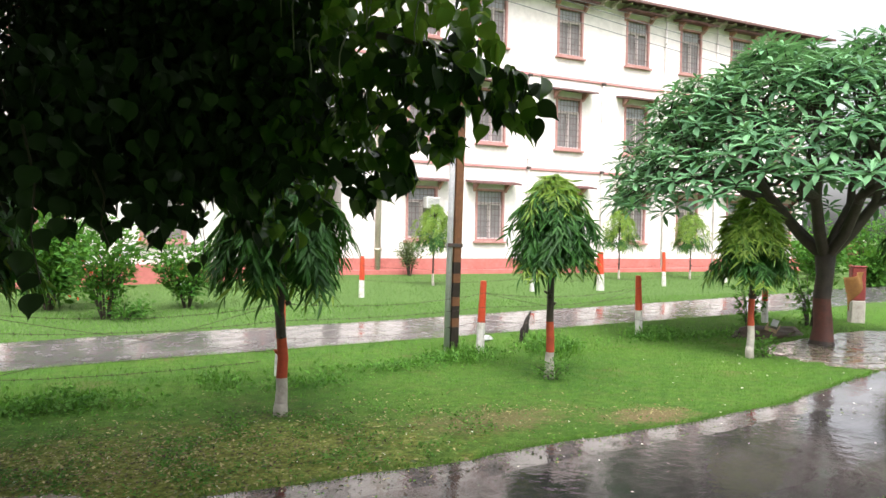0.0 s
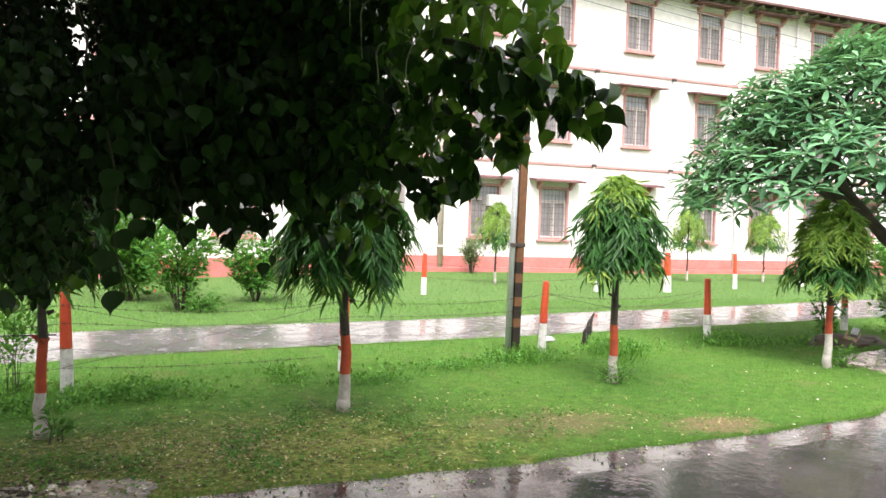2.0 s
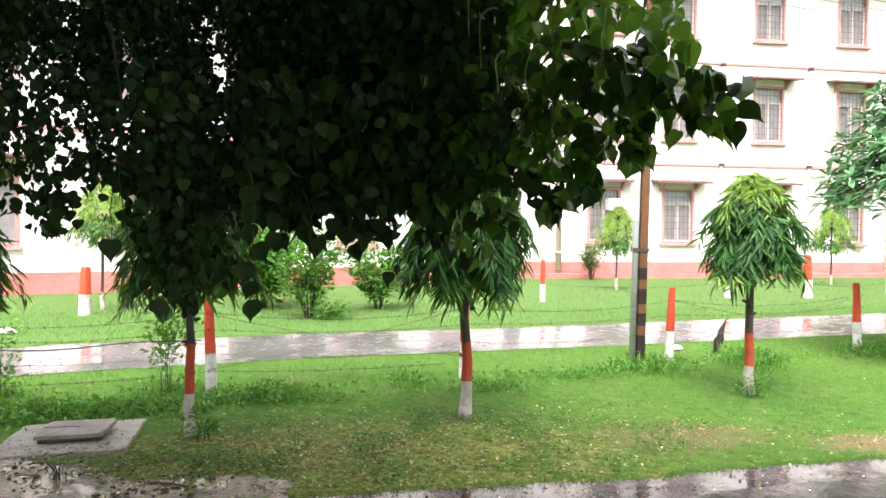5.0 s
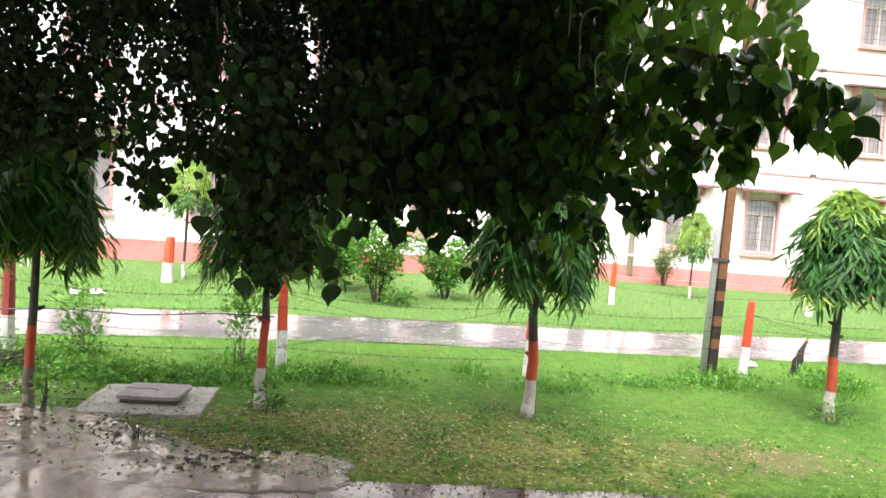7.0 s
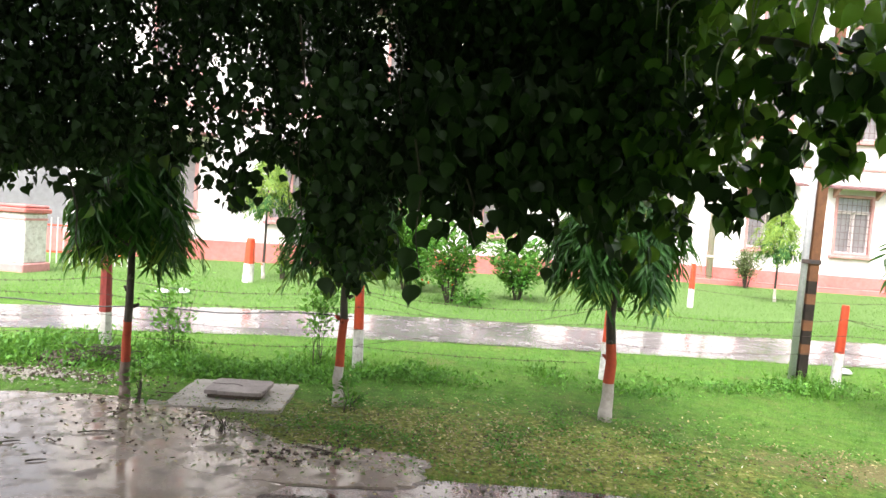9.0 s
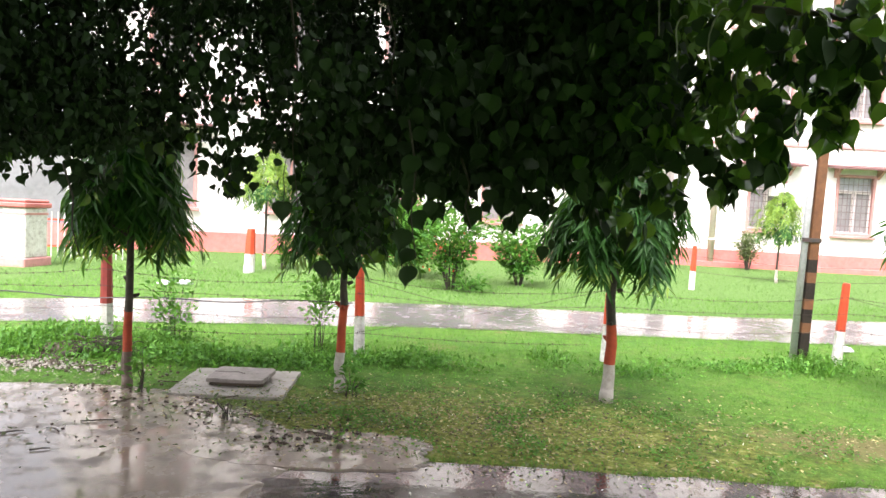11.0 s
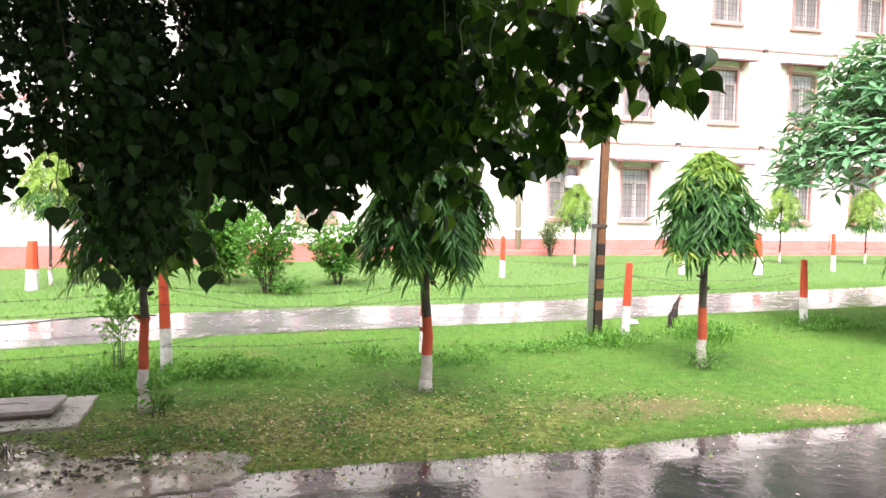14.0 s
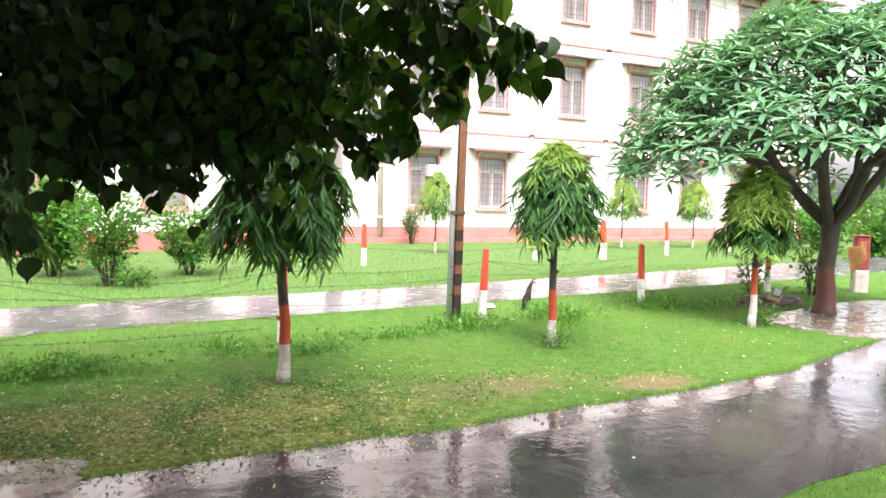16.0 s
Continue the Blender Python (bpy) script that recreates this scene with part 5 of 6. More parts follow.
shrub("dry_tuft", -1.85, 4.55, 0.16, 0.13, 60, 45, "small dark uprooted weed on the mud", "hedge", size=(0.03, 0.06), stems=10)
for i, (x, y, h, w) in enumerate(((24, 17.5, 1.9, 1.4), (28, 21, 2.6, 1.8), (33, 22, 3.0, 2.4), (38, 24, 4.2, 3.0), (30, 17, 1.8, 1.6), (46, 24, 5.5, 3.5), (52, 30, 7, 4.0), (23, 14.9, 1.2, 0.9))):
    shrub("hedge_bush", x, y, h, w, 1400, 50 + i, "distant green bush beyond the lawn", size=(0.14, 0.3), stems=16)


def weeds(name, line, count, h, spread, label):
    """Rank weeds along the fence line."""
    n = count
    x = rng.uniform(-5.5, 11.5, n)
    clump = np.array([noise.noise((a * 1.1, 4.4, 0)) for a in x])
    keep = rng.random(n) < np.clip(0.12 + 1.5 * clump, 0.02, 1)
    x, clump = x[keep], clump[keep]
    n = len(x)
    y = np.array([edge_between(line, a) for a in x]) + rng.normal(-0.05, spread, n)
    hh = h * (0.45 + np.clip(clump, 0, 1) * 1.3) * rng.uniform(0.3, 1.0, n)
    pos = np.stack([x, y, hh * rng.uniform(0.1, 1.0, n)], 1)
    tip = rng.normal(0, 1, (n, 3)) + np.array([0, 0, 0.4])
    me = scatter(name, OVAL_V, OVAL_F, pos, tip, rng.normal(0, 0.5, (n, 3)) + np.array([0, 0, 1]), rng.uniform(0.03, 0.075, n), M["weed"])
    tagged(part(name, me), label, "weeds", kind="stuff")
    m = n // 3
    me = scatter("weeds", BLADE_V, BLADE_F, np.stack([x[:m], y[:m], np.zeros(m)], 1), np.stack([rng.normal(0, 0.3, m), rng.normal(0, 0.3, m), np.ones(m)], 1), rng.normal(0, 1, (m, 3)), hh[:m] * 0.9 + 0.04, M["blade"])
    tagged(part("weeds", me), "tall grass stems along the fence", "weeds", kind="stuff")


weeds("weeds", [(-6.5, 6.15), (-3.9, 6.45), (4, 7.65), (11.5, 9.1)], 24000, 0.19, 0.24, "rank green weeds along the fence line")


def weed_bank(spots):
    """Leafy banks: (x, y, spread x, spread y, height, leaves)."""
    for x, y, sx, sy, h, n in spots:
        px, py = rng.normal(x, sx, n), rng.normal(y, sy, n)
        top = h * np.exp(-0.5 * (((px - x) / (1.3 * sx)) ** 2 + ((py - y) / (1.3 * sy)) ** 2)) * (0.7 + 0.5 * np.array([noise.noise((a * 5, b * 5, 2)) for a, b in zip(px, py)]))
        pos = np.stack([px, py, np.maximum(top, 0.03) * rng.uniform(0.15, 1.0, n)], 1)
        me = scatter("weeds", OVAL_V, OVAL_F, pos, rng.normal(0, 1, (n, 3)) + np.array([0, 0, 0.3]), rng.normal(0, 0.5, (n, 3)) + np.array([0, 0, 1]), rng.uniform(0.025, 0.07, n), M["weed"])
        tagged(part("weeds", me), "leafy bank of dark green weeds by the fence", "weeds", kind="stuff")


weed_bank([(-2.75, 6.15, 0.5, 0.16, 0.22, 2600), (-1.9, 6.3, 0.4, 0.14, 0.16, 1500), (-0.75, 6.55, 0.36, 0.13, 0.22, 1500), (-4.35, 6.2, 0.4, 0.22, 0.26, 2000), (2.6, 7.2, 0.35, 0.12, 0.12, 500), (3.4, 7.5, 0.3, 0.12, 0.14, 500), (1.5, 6.75, 0.3, 0.10, 0.12, 450), (7.3, 8.1, 0.3, 0.12, 0.13, 400), (8.4, 7.9, 0.4, 0.15, 0.13, 450)])


def litter(name, cx, cy, rx, ry, count, size, mat, label, z=0.02):
    x, y = rng.normal(cx, rx, count), rng.normal(cy, ry, count)
    pos = np.stack([x, y, np.full(count, z) + rng.uniform(0, 0.015, count)], 1)
    tip = rng.normal(0, 1, (count, 3)) * np.array([1, 1, 0.2])
    me = scatter(name, OVAL_V, OVAL_F, pos, tip, rng.normal(0, 0.35, (count, 3)) + np.array([0, 0, 1]), rng.uniform(*size, count), M[mat])
    tagged(part(name, me), label, "fallen leaves", kind="stuff")


def clover(count):
    """Low broad-leaved weeds in clumps over the worn lawn."""
    x, y = rng.uniform(-1.7, 4.2, count), rng.uniform(4.15, 6.6, count)
    c = np.array([noise.noise((a * 2.6, b * 2.6, 0)) + 0.6 * noise.noise((a * 8, b * 8, 3)) for a, b in zip(x, y)])
    near = np.exp(-(((x - 0.3) / 2.2) ** 2 + ((y - 4.9) / 1.0) ** 2))
    ok = (rng.random(count) < np.clip(0.1 + 1.6 * c, 0, 1) * near) & np.array([on_lawn(a, b) for a, b in zip(x, y)])
    x, y, c = x[ok], y[ok], c[ok]
    n = len(x)
    pos = np.stack([x, y, rng.uniform(0, 0.045, n) * np.clip(c + 0.3, 0.2, 1)], 1)
    me = scatter("clover", OVAL_V, OVAL_F, pos, rng.normal(0, 1, (n, 3)) * np.array([1, 1, 0.4]), rng.normal(0, 0.5, (n, 3)) + np.array([0, 0, 1]), rng.uniform(0.015, 0.04, n), M["weed"])
    tagged(part("clover", me), "low clumps of broad-leaved weeds in the worn lawn", "weeds", kind="stuff")


clover(75000)
litter("fallen_leaves", 0.0, 4.85, 1.4, 0.5, 1500, (0.014, 0.045), "litter", "yellowed fallen leaves on the worn lawn")
litter("fallen_leaves", -0.2, 4.95, 1.1, 0.5, 1500, (0.012, 0.036), "litter", "small yellowed leaves strewn over worn turf")
litter("fallen_leaves", -3.3, 4.5, 1.2, 0.4, 260, (0.02, 0.06), "hedge", "dark wet leaves on the mud", 0.024)
litter("fallen_leaves", 0.4, 4.9, 1.7, 0.55, 3200, (0.012, 0.034), "weed", "dull green clover leaves in the worn lawn")
litter("fallen_leaves", 2.0, 5.1, 1.2, 0.5, 220, (0.02, 0.05), "litter", "yellowed fallen leaves on the lawn")
litter("fallen_leaves", -1.6, 4.75, 0.35, 0.3, 420, (0.02, 0.05), "hedge", "dark trodden leaves at the mud's edge")
litter("fallen_leaves", -3.6, 5.25, 1.0, 0.2, 420, (0.02, 0.05), "hedge", "dark trodden leaves at the mud's edge")
litter("fallen_leaves", 9.0, 6.0, 0.9, 0.5, 420, (0.02, 0.06), "hedge", "dark trodden leaves under the frangipani")
litter("fallen_petals", 8.0, 5.7, 1.4, 0.5, 70, (0.02, 0.045), "petal", "pale fallen frangipani petals")
litter("fallen_petals", 4.0, 4.0, 2.2, 0.6, 45, (0.015, 0.035), "petal", "pale petals on the wet lane", 0.024)
litter("fallen_petals", -0.3, 4.8, 1.6, 0.5, 120, (0.012, 0.03), "petal", "pale specks among the fallen leaves")
litter("fallen_leaves", 2.7, 4.95, 0.5, 0.2, 260, (0.012, 0.035), "litter", "brown fallen leaves on a bare spot")
litter("fallen_leaves", 4.08, 4.58, 0.28, 0.13, 160, (0.012, 0.035), "litter", "brown fallen leaves on a bare spot")
litter("fallen_leaves", 1.5, 4.02, 3.2, 0.09, 260, (0.02, 0.05), "hedge", "sodden leaves washed along the lane's edge", 0.016)

litter("fallen_leaves", -0.1, 4.85, 1.25, 0.45, 1300, (0.012, 0.034), "litter_gap_dark", "dark sodden leaves on the worn lawn")
litter("fallen_leaves", 0.9, 5.6, 0.35, 0.16, 260, (0.012, 0.035), "litter_gap_dark", "brown leaves round a tree's foot")
litter("fallen_leaves", -0.5, 4.75, 0.9, 0.35, 420, (0.012, 0.032), "straw", "bleached scraps of leaf on the worn lawn")


def rubble(name, spots, mat, label, category, z=0.0):
    """Broken bits lying on the ground: (x, y, spread x, spread y, count, smallest, largest)."""
    s = Shape()
    cube = [(-1, -1, -0.5), (1, -0.8, -0.5), (0.9, 1, -0.5), (-0.8, 0.9, -0.5), (-0.7, -0.6, 0.5), (0.6, -0.7, 0.6), (0.7, 0.6, 0.4), (-0.6, 0.7, 0.55)]
    sides = [(3, 2, 1, 0), (4, 5, 6, 7), (0, 1, 5, 4), (1, 2, 6, 5), (2, 3, 7, 6), (3, 0, 4, 7)]
    for x, y, sx, sy, count, small, large in spots:
        for _ in range(count):
            k, a = rng.uniform(small, large), rng.uniform(0, 6.28)
            px, py = x + rng.normal(0, sx), y + rng.normal(0, sy)
            j = rng.uniform(0.7, 1.3, 3)
            s.add([(px + k * (c[0] * j[0] * math.cos(a) - c[1] * j[1] * math.sin(a)), py + k * (c[0] * j[0] * math.sin(a) + c[1] * j[1] * math.cos(a)), z + k * (0.4 + c[2] * j[2])) for c in cube], sides)
    tagged(part(name, s.mesh(name, mat)), label, category, kind="stuff")


rubble("gravel", [(-4.0, 5.62, 0.34, 0.10, 300, 0.005, 0.014), (-4.7, 5.5, 0.4, 0.12, 240, 0.005, 0.014)], M["slab"], "pale broken stones at the mud's edge", "gravel", 0.004)
rubble("gravel", [(-3.9, 5.66, 0.5, 0.12, 320, 0.005, 0.016)], M["litter_gap_dark"], "dark earth clods and stones at the mud's edge", "gravel", 0.004)
rubble("mud_clods", [(-1.25, 4.2, 0.16, 0.10, 50, 0.005, 0.018), (-1.1, 4.4, 0.18, 0.08, 40, 0.005, 0.016), (-2.0, 4.8, 0.35, 0.10, 60, 0.004, 0.014), (-2.6, 4.3, 0.7, 0.28, 60, 0.004, 0.011), (-3.2, 5.0, 0.3, 0.12, 40, 0.004, 0.014)], M["litter_gap_dark"], "dark clods trodden into the wet mud", "mud", 0.008)
for i in range(15):
    x, y, a = rng.normal(-2.6, 0.8), rng.normal(4.5, 0.35), rng.uniform(0, 3.14)
    ln = rng.uniform(0.04, 0.14)
    d = Vector((math.cos(a), math.sin(a) * 0.6, 0)) * ln
    p = Vector((x, y, 0.016))
    tagged(part("fallen_twig", Shape().tube([p - d, p + Vector((0.01, 0.006, 0.004)), p + d], [0.006, 0.005, 0.003], 5).mesh("fallen_twig", M["litter_gap_dark"])), "short dark broken twig on the mud", "twig", group="twigs on the mud")
heap = Shape()
for i in range(70):
    a, ln = rng.normal(0.2, 0.9), rng.uniform(0.12, 0.4)
    p = Vector((rng.normal(-3.62, 0.16), rng.normal(6.12, 0.08), rng.uniform(0.02, 0.16)))
    d = Vector((math.cos(a), math.sin(a) * 0.5, rng.normal(0, 0.35))) * ln * 0.5
    q = p - d
    heap.tube([Vector((q.x, q.y, max(q.z, 0.01))), p + Vector((0, 0, 0.02)), p + d], [0.007, 0.006, 0.003], 4)
tagged(part("brushwood", heap.mesh("brushwood", M["bark"])), "loose dark brushwood against the fence post", "twigs", kind="stuff")

# ---- the great peepal whose boughs hang over the lane ----
EX, EY = -0.08, -0.03


def polar(a, r, z):
    return (EX - r * math.sin(radians(a)), EY + r * math.cos(radians(a)), z)


# hanging boughs: bearing from north (degrees, west positive), distance, lowest leaf, half-width
BOUGHS = [(36.5, 4.2, 1.52, 0.30), (31.7, 4.0, 1.46, 0.25), (26.5, 4.2, 1.70, 0.25), (22.0, 3.6, 1.48, 0.20), (14.6, 3.4, 1.40, 0.25), (12.4, 3.3, 1.22, 0.17), (13.8, 3.2, 1.16, 0.16), (11.6, 3.15, 1.13, 0.16), (9.4, 3.4, 1.24, 0.18),
          (5.2, 3.0, 1.46, 0.14), (2.3, 3.0, 1.47, 0.14), (-1.6, 2.9, 1.45, 0.14), (-4.5, 2.9, 1.50, 0.14), (-8.6, 2.8, 1.46, 0.17), (-11.2, 2.8, 1.40, 0.14), (-14.2, 2.7, 1.53, 0.16),
          (-18.0, 2.5, 1.58, 0.15), (-21.5, 2.4, 1.66, 0.12), (-25.2, 2.3, 1.74, 0.10)]
LOW = [(-40, 14.0), (-30, 13.5), (-27.0, 9.5), (-24, 7.0), (-20, 5.5), (-12, 4.0), (-4, 2.5), (4, 2.0), (12, 2.5), (19, 4.0), (26, 4.5), (32, 2.5), (40, 2.0), (70, 3)]


OVAL_HEART_V = [(0, 0, 0), (-0.38, 0.08, 0.05), (-0.3, 0.45, 0.04), (0, 1.0, -0.03), (0.3, 0.45, 0.04), (0.38, 0.08, 0.05)]
OVAL_HEART_F = [(0, 1, 2, 3), (0, 3, 4, 5)]


def leaf_ways(n, droop=1.0):
    tip = rng.normal(0, 0.55, (n, 3)) + np.array([0, 0, -droop])
    face = rng.normal(0, 1, (n, 3)) * np.array([1, 1, 0.5])
    return tip, face


def make_peepal():
    t = thing("peepal_tree", "huge dark peepal tree with heart-shaped leaves hanging over the lane", "tree")
    pos, size = [], []
    # the mass of the crown: large leaves by the lane's open side, small and far towards the trunk
    n = 240000
    a = -28.6 + 90.6 * rng.random(n)
    west = np.clip((a + 16) / 26, 0, 1)
    r = 2.3 + 1.3 * west + (1.0 + 1.0 * west) * rng.random(n)
    low = np.array([edge_between(LOW, v) for v in a])
    el = low + (38 - low) * rng.random(n) ** 1.05
    gap = np.array([0.8 * noise.noise((v * 0.3, e * 0.14, 1.7)) + 0.9 * noise.noise((v * 1.3, e * 0.45, 5.1)) for v, e in zip(a, el)])
    open_zone = np.exp(-(((a - 22.5) / 5.5) ** 2)) * np.exp(-(((el - 7.5) / 4.5) ** 2))
    for mid, wide, high, tall, much in ((9.6, 1.2, 12.0, 4.5, 0.75), (16.3, 1.0, 10.5, 5.0, 0.9), (28.5, 1.2, 12.0, 5.0, 0.5), (20.2, 0.9, 15.0, 4.0, 0.6)):
        open_zone = np.maximum(open_zone, much * np.exp(-(((a - mid) / wide) ** 2)) * np.exp(-(((el - high) / tall) ** 2)))
    fringe = np.clip((-9.5 - a) / 13, 0, 1)
    fringe = fringe * np.interp(el, [11, 16], [1.0, 0.68])
    thin = np.exp(-3.3 * open_zone - 4.7 * fringe - 0.1) * np.exp(-2.2 * gap * np.clip(open_zone + fringe + 0.35, 0, 1))
    size = rng.uniform(0.052, 0.098, n) * (1 - 0.42 * west)
    wanted = np.clip(thin, 0.01, 1) * (0.055 / size) ** 2 * 0.95
    keep = rng.random(n) < wanted
    a, r, el, west, size, fringe = a[keep], r[keep], el[keep], west[keep], size[keep], fringe[keep]
    z = 1.6 + r * np.tan(np.radians(el))
    p = np.stack([EX - r * np.sin(np.radians(a)), EY + r * np.cos(np.radians(a)), z], 1)
    tip, face = leaf_ways(len(p), 1.1)
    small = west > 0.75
    # outer-edge leaves take the lit colour, inner ones the shaded colour
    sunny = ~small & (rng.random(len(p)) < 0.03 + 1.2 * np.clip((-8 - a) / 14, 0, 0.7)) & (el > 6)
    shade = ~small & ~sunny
    for name, sel, mat, vs, fs, label in (("foliage", small, "peepal", OVAL_HEART_V, OVAL_HEART_F, "dense mass of small heart leaves in a shaded near-black"), ("foliage", shade, "peepal", HEART_V, HEART_F, "dark green heart-shaped leaves"),
                                          ("foliage", sunny, "peepal_lit", HEART_V, HEART_F, "glossy leaves at the outer edge in a lit mid-green")):
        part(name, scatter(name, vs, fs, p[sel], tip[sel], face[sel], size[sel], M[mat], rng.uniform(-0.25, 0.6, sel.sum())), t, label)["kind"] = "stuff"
    # a cluster of fresh leaves high on the outer edge
    q = np.array([polar(v, d, z) for a0, wide, count, z0, z1 in ((-20.5, 1.6, 70, 2.28, 2.85), (-15.2, 1.0, 34, 2.22, 2.62), (-27.8, 0.8, 34, 2.12, 2.5), (-24.5, 1.5, 26, 2.2, 2.7))
                  for v, d, z in zip(rng.normal(a0, wide, count), rng.uniform(2.08, 2.3, count), rng.uniform(z0, z1, count))])
    m = len(q)
    tip, face = leaf_ways(m, 1.3)
    part("young_foliage", scatter("young_foliage", HEART_V, HEART_F, q, tip, face, rng.uniform(0.06, 0.095, m), M["fresh"], rng.uniform(-0.1, 0.4, m)), t, "fresh yellow-green leaves")["kind"] = "stuff"
    size = []
    # the hanging boughs
    for b, dist, zl, w in BOUGHS:
        m = int((60 + 560 * w) * (1.6 if b > 8 else 0.55 if b < -8 else 1.0))
        h = rng.random(m) ** 0.8
        spread = w * (0.2 + 0.95 * np.sqrt(h))
        c = polar(b, dist, 0)
        top = 2.0 + 0.06 * dist
        pos.append(np.stack([c[0] + rng.normal(0, 0.55, m) * spread, c[1] + rng.normal(0, 0.7, m) * spread, zl + 0.11 + h * (top - zl)], 1))
        size.append(rng.uniform(0.06, 0.10, m) * (0.7 if b > 8 else 1.0))
    pos, size = np.concatenate(pos), np.concatenate(size)
    n = len(pos)
    tip, face = leaf_ways(n, 1.1)
    bearing = np.degrees(np.arctan2(EX - pos[:, 0], pos[:, 1] - EY))
    # over half of the eastern boughs' leaves get the lit colour
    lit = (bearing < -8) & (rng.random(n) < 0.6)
    for sel, mat, label in ((~lit, "peepal", "dense dark green heart-shaped leaves"), (lit, "peepal_lit", "wet glossy heart-shaped leaves in a lit green")):
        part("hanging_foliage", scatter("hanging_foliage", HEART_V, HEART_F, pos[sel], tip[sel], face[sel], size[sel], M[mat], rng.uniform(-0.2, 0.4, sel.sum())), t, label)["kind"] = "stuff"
    # the rest of the crown, overhead and behind: unseen, added to block skylight
    n = 50000
    a = rng.uniform(-95, 265, n)
    low = np.interp(a, [-95, -30, 20, 62, 75, 230, 265], [89, 80, 42, 37, 6, 6, 89])
    s0 = np.sin(np.radians(low))
    el = np.degrees(np.arcsin(s0 + (1 - s0) * rng.random(n)))
    r = 2.6 + 4.0 * rng.random(n) ** 1.3 + 0.5 * np.array([noise.noise((v * 0.05, e * 0.05, 9)) for v, e in zip(a, el)])
    c = np.cos(np.radians(el))
    p = np.stack([EX - r * c * np.sin(np.radians(a)), EY + r * c * np.cos(np.radians(a)), 1.6 + r * np.sin(np.radians(el))], 1)
    tip, face = leaf_ways(len(p), 0.6)
    part("light_blocking_crown", scatter("light_blocking_crown", HEART_V, HEART_F, p, tip, face, rng.uniform(0.16, 0.26, len(p)), M["peepal"]), t, "unseen roof of leaves added to block skylight")["kind"] = "stuff"
    # trunk and limbs
    tr = Vector((-4.2, -2.6, 0))
    part("trunk", Shape().tube([tr + Vector((0, 0, -0.2)), tr + Vector((0, 0, 0.3)), tr + Vector((0.1, 0.1, 1.5)), tr + Vector((0.25, 0.3, 3.0))], [0.75, 0.55, 0.46, 0.42], 14).mesh("trunk", M["greybark"], True), t)
    fork = tr + Vector((0.25, 0.3, 2.9))
    for b, dist, z in ((34, 4.0, 3.4), (20, 4.0, 3.5), (6, 3.6, 3.3), (-8, 3.3, 3.1), (-19, 2.7, 2.9), (50, 4.5, 3.4)):
        e = Vector(polar(b, dist, z))
        m1 = fork.lerp(e, 0.35) + Vector((0, 0, 1.1))
        m2 = fork.lerp(e, 0.72) + Vector((0, 0, 0.85))
        part("limb", Shape().tube([fork, m1, m2, e], [0.17, 0.11, 0.06, 0.025], 8).mesh("limb", M["greybark"], True), t)
        for k in range(5):
            q = m2.lerp(e, 0.2 + 0.2 * k)
            s = Vector((rng.normal(-0.1, 0.2), rng.normal(0, 0.2), -rng.uniform(0.2, 0.5)))
            part("twig", Shape().tube([q, q + s * 0.5 + Vector((0, 0, 0.08)), q + s], [0.014, 0.009, 0.003], 5).mesh("twig", M["greybark"], True), t)
    # the outermost spray, leaf by leaf
    spray = [Vector(polar(a, 2.3, z)) for a, z in ((-19, 2.25), (-24, 2.22), (-27.6, 2.16), (-30.2, 2.09), (-31.4, 1.99))]
    part("twig", Shape().tube(spray, [0.012, 0.009, 0.006, 0.004, 0.002], 6).mesh("twig", M["greybark"], True), t)
    leaves = []
    for i in range(5):
        s = rng.uniform(0.9, 1.1)
        v = np.array(HEART_V) * np.array([s, 1, 1.4])
        v[:, 2] += 0.10 * np.sin(v[:, 1] * 3 + i) - rng.uniform(-0.1, 0.25) * v[:, 1] ** 2
        leaves.append(mesh_of("leaf", v, HEART_F, M["peepal_lit" if i < 2 else "peepal"], smooth=True))
    spots = []
    for i in range(95):
        f = rng.random() ** 0.8
        k = min(int(f * 4), 3)
        p = spray[k].lerp(spray[k + 1], f * 4 - k)
        spots.append(p + Vector((rng.uniform(-0.07, 0.07), rng.uniform(-0.12, 0.12), rng.uniform(-0.16 + 0.10 * f, 0.07))))
    for b, dist, zl, w in BOUGHS:
        c = Vector(polar(b, dist, 0))
        for i in range(14 if b < 0 else 9):
            h = rng.random() ** 1.4
            spots.append(c + Vector((rng.uniform(-0.6, 0.6) * w * (0.4 + h), rng.uniform(-0.6, 0.6) * w, zl + 0.1 + h * 0.35)))
    for p in spots:
        d = Vector((rng.normal(0, 0.35), rng.normal(0, 0.35), -1)).normalized()
        f = Vector((rng.normal(0, 0.9), -0.6 + rng.normal(0, 0.8), rng.normal(0.2, 0.4)))
        f = (f - d * f.dot(d)).normalized()
        x = d.cross(f)
        size = rng.uniform(0.065, 0.098)
        m = Matrix((x, d, f)).transposed().to_4x4()
        part("leaf", leaves[int(rng.integers(0, 5))], t, at=Matrix.Translation(p) @ m @ Matrix.Diagonal((size, size, size, 1)))
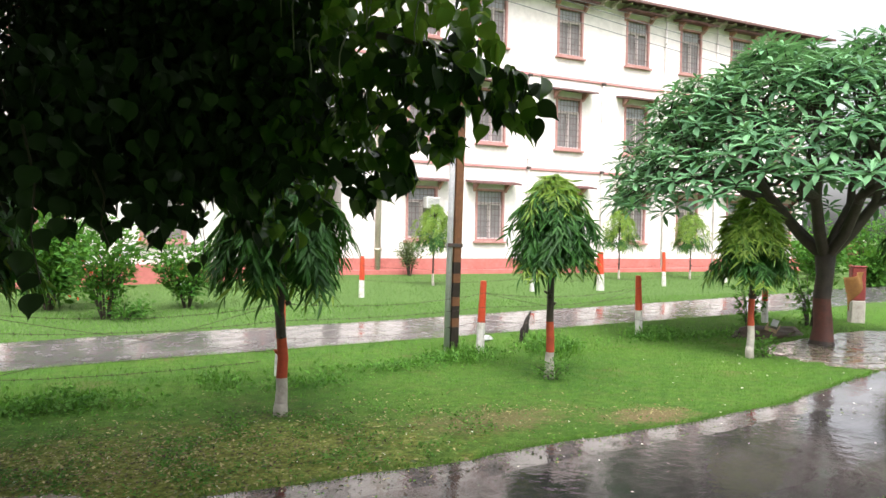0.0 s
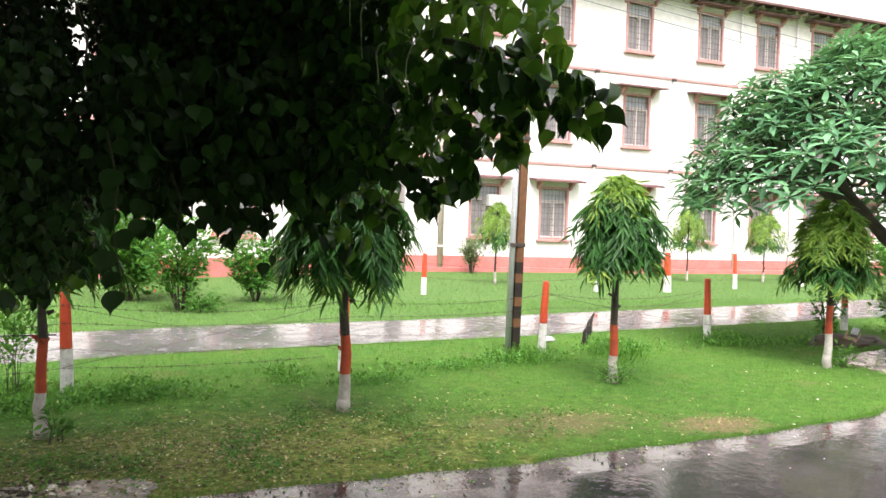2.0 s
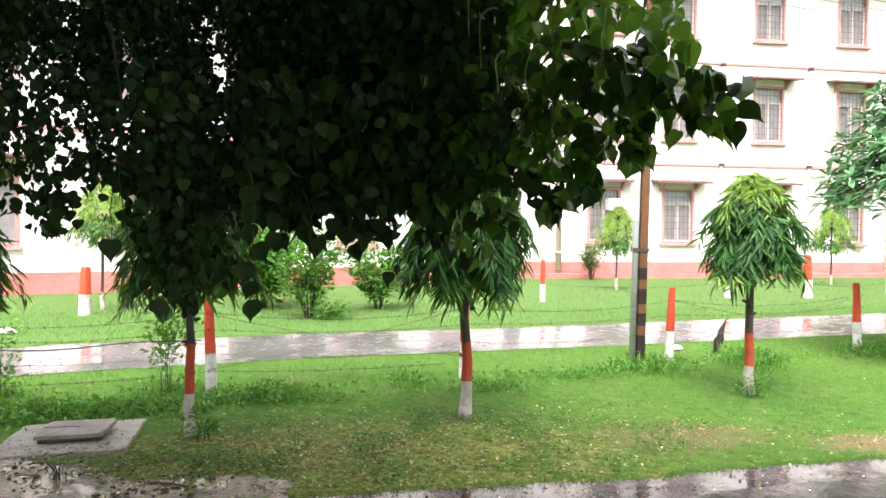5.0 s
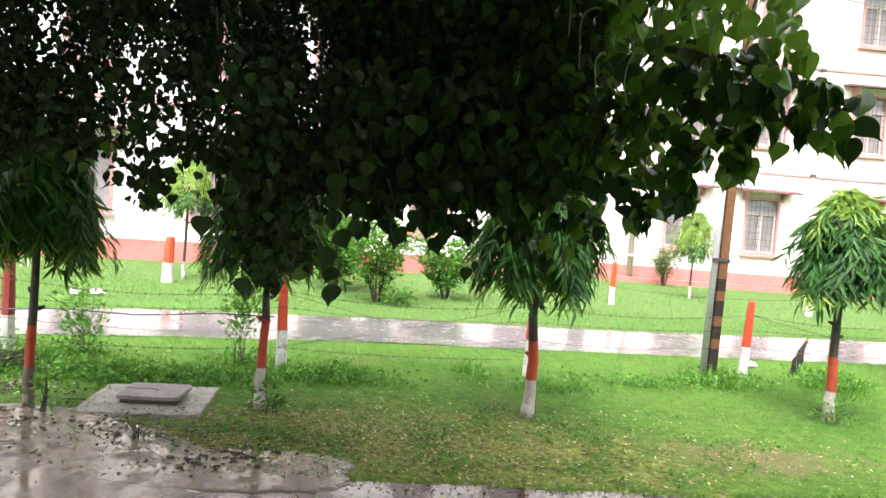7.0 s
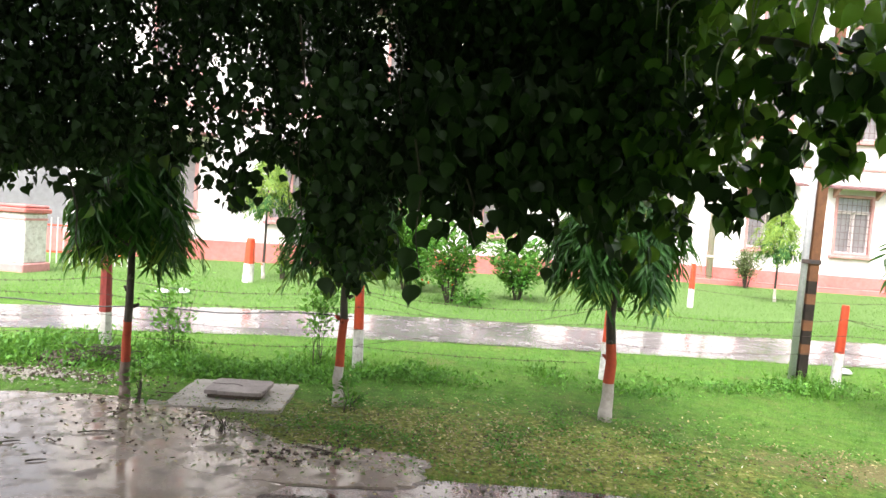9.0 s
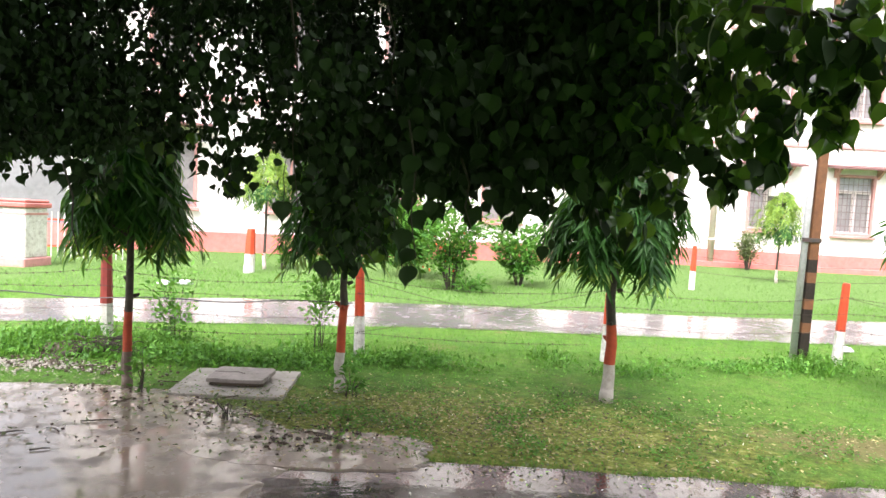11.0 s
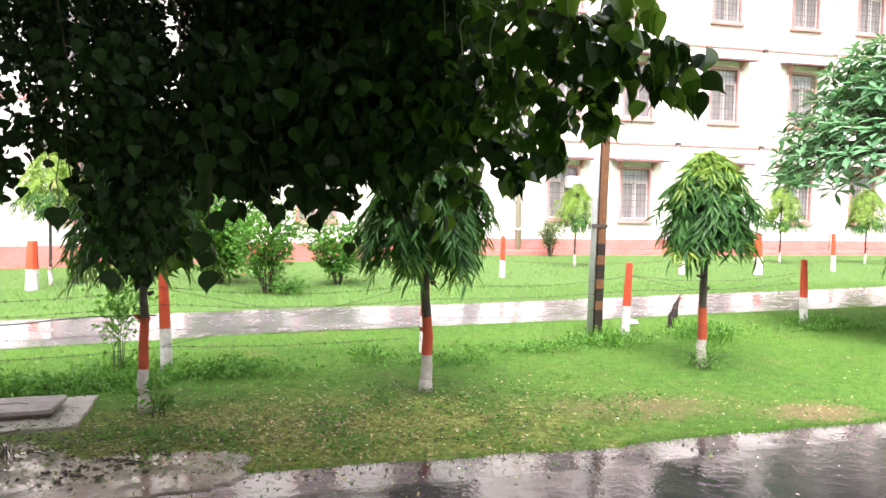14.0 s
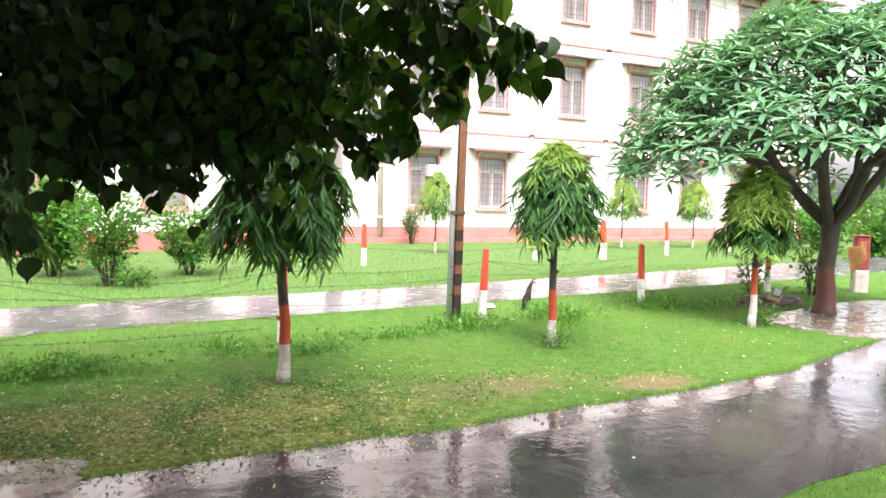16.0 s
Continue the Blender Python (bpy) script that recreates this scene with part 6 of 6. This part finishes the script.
    # single leaves on their own stalks below the crown
    for i, (b, dist, z, k) in enumerate(((17.6, 3.2, 1.57, 0.105), (-4.3, 2.9, 1.44, 0.07), (-5.0, 2.9, 1.47, 0.055))):
        p = Vector(polar(b, dist, z))
        part("leaf", leaves[2 + i], t, at=Matrix.Translation(p) @ Matrix.Rotation(radians(25 - 40 * i), 4, "Z") @ Matrix.Rotation(radians(-78 - 9 * i), 4, "X") @ Matrix.Diagonal((k, k, k, 1)))
        part("stalk", Shape().tube([p, p + Vector((0.006, 0, 0.05)), p + Vector((-0.004, 0, 0.12)), p + Vector((0.01, 0, 0.22))], 0.002, 4).mesh("stalk", M["greybark"]), t)
    # pale drooping twigs among the outer leaves
    for i in range(11):
        p = Vector(polar(rng.uniform(-26, -10), rng.uniform(2.12, 2.3), rng.uniform(2.05, 2.75)))
        side, ln = rng.choice((-1, 1)) * rng.uniform(0.02, 0.06), rng.uniform(0.10, 0.22)
        line = [p + Vector((side * math.sin(2.2 * f) + 0.004 * math.sin(9 * f + i), 0.01 * f, 0.03 * math.sin(3 * f) - ln * f ** 1.5)) for f in [k / 9 for k in range(10)]]
        part("twig", Shape().tube(line, [0.0038 - 0.0018 * k / 9 for k in range(10)], 5).mesh("twig", M["paletwig"], True), t, "pale smooth drooping twig")
    # aerial tendrils
    for b, dist, z0, z1 in ((17.6, 3.2, 2.5, 1.55), (9.8, 3.0, 2.45, 2.05), (7.6, 2.9, 1.95, 1.36), (3.0, 2.9, 1.8, 1.5), (33.5, 3.8, 1.7, 1.25)):
        p, q = Vector(polar(b, dist, z0)), Vector(polar(b - 1.2, dist, z1))
        part("tendril", Shape().tube([p, p.lerp(q, 0.35) + Vector((0.02, 0, 0)), p.lerp(q, 0.7) + Vector((-0.015, 0, 0)), q], [0.006, 0.005, 0.004, 0.002], 5).mesh("tendril", M["greybark"]), t, "thin hanging aerial root")
    c = Vector(polar(7.2, 2.9, 1.30))
    for i in range(7):
        p = c + Vector((rng.normal(0, 0.03), rng.normal(0, 0.03), 0.02 + 0.08 * i))
        d = Vector((rng.normal(0, 0.25), rng.normal(0, 0.25), -1)).normalized()
        f = Vector((rng.normal(0, 0.4), -1, 0.2))
        f = (f - d * f.dot(d)).normalized()
        m = Matrix((d.cross(f), d, f)).transposed().to_4x4()
        part("leaf", leaves[2 + i % 3], t, at=Matrix.Translation(p) @ m @ Matrix.Diagonal((0.10, 0.112, 0.112, 1)))


make_peepal()
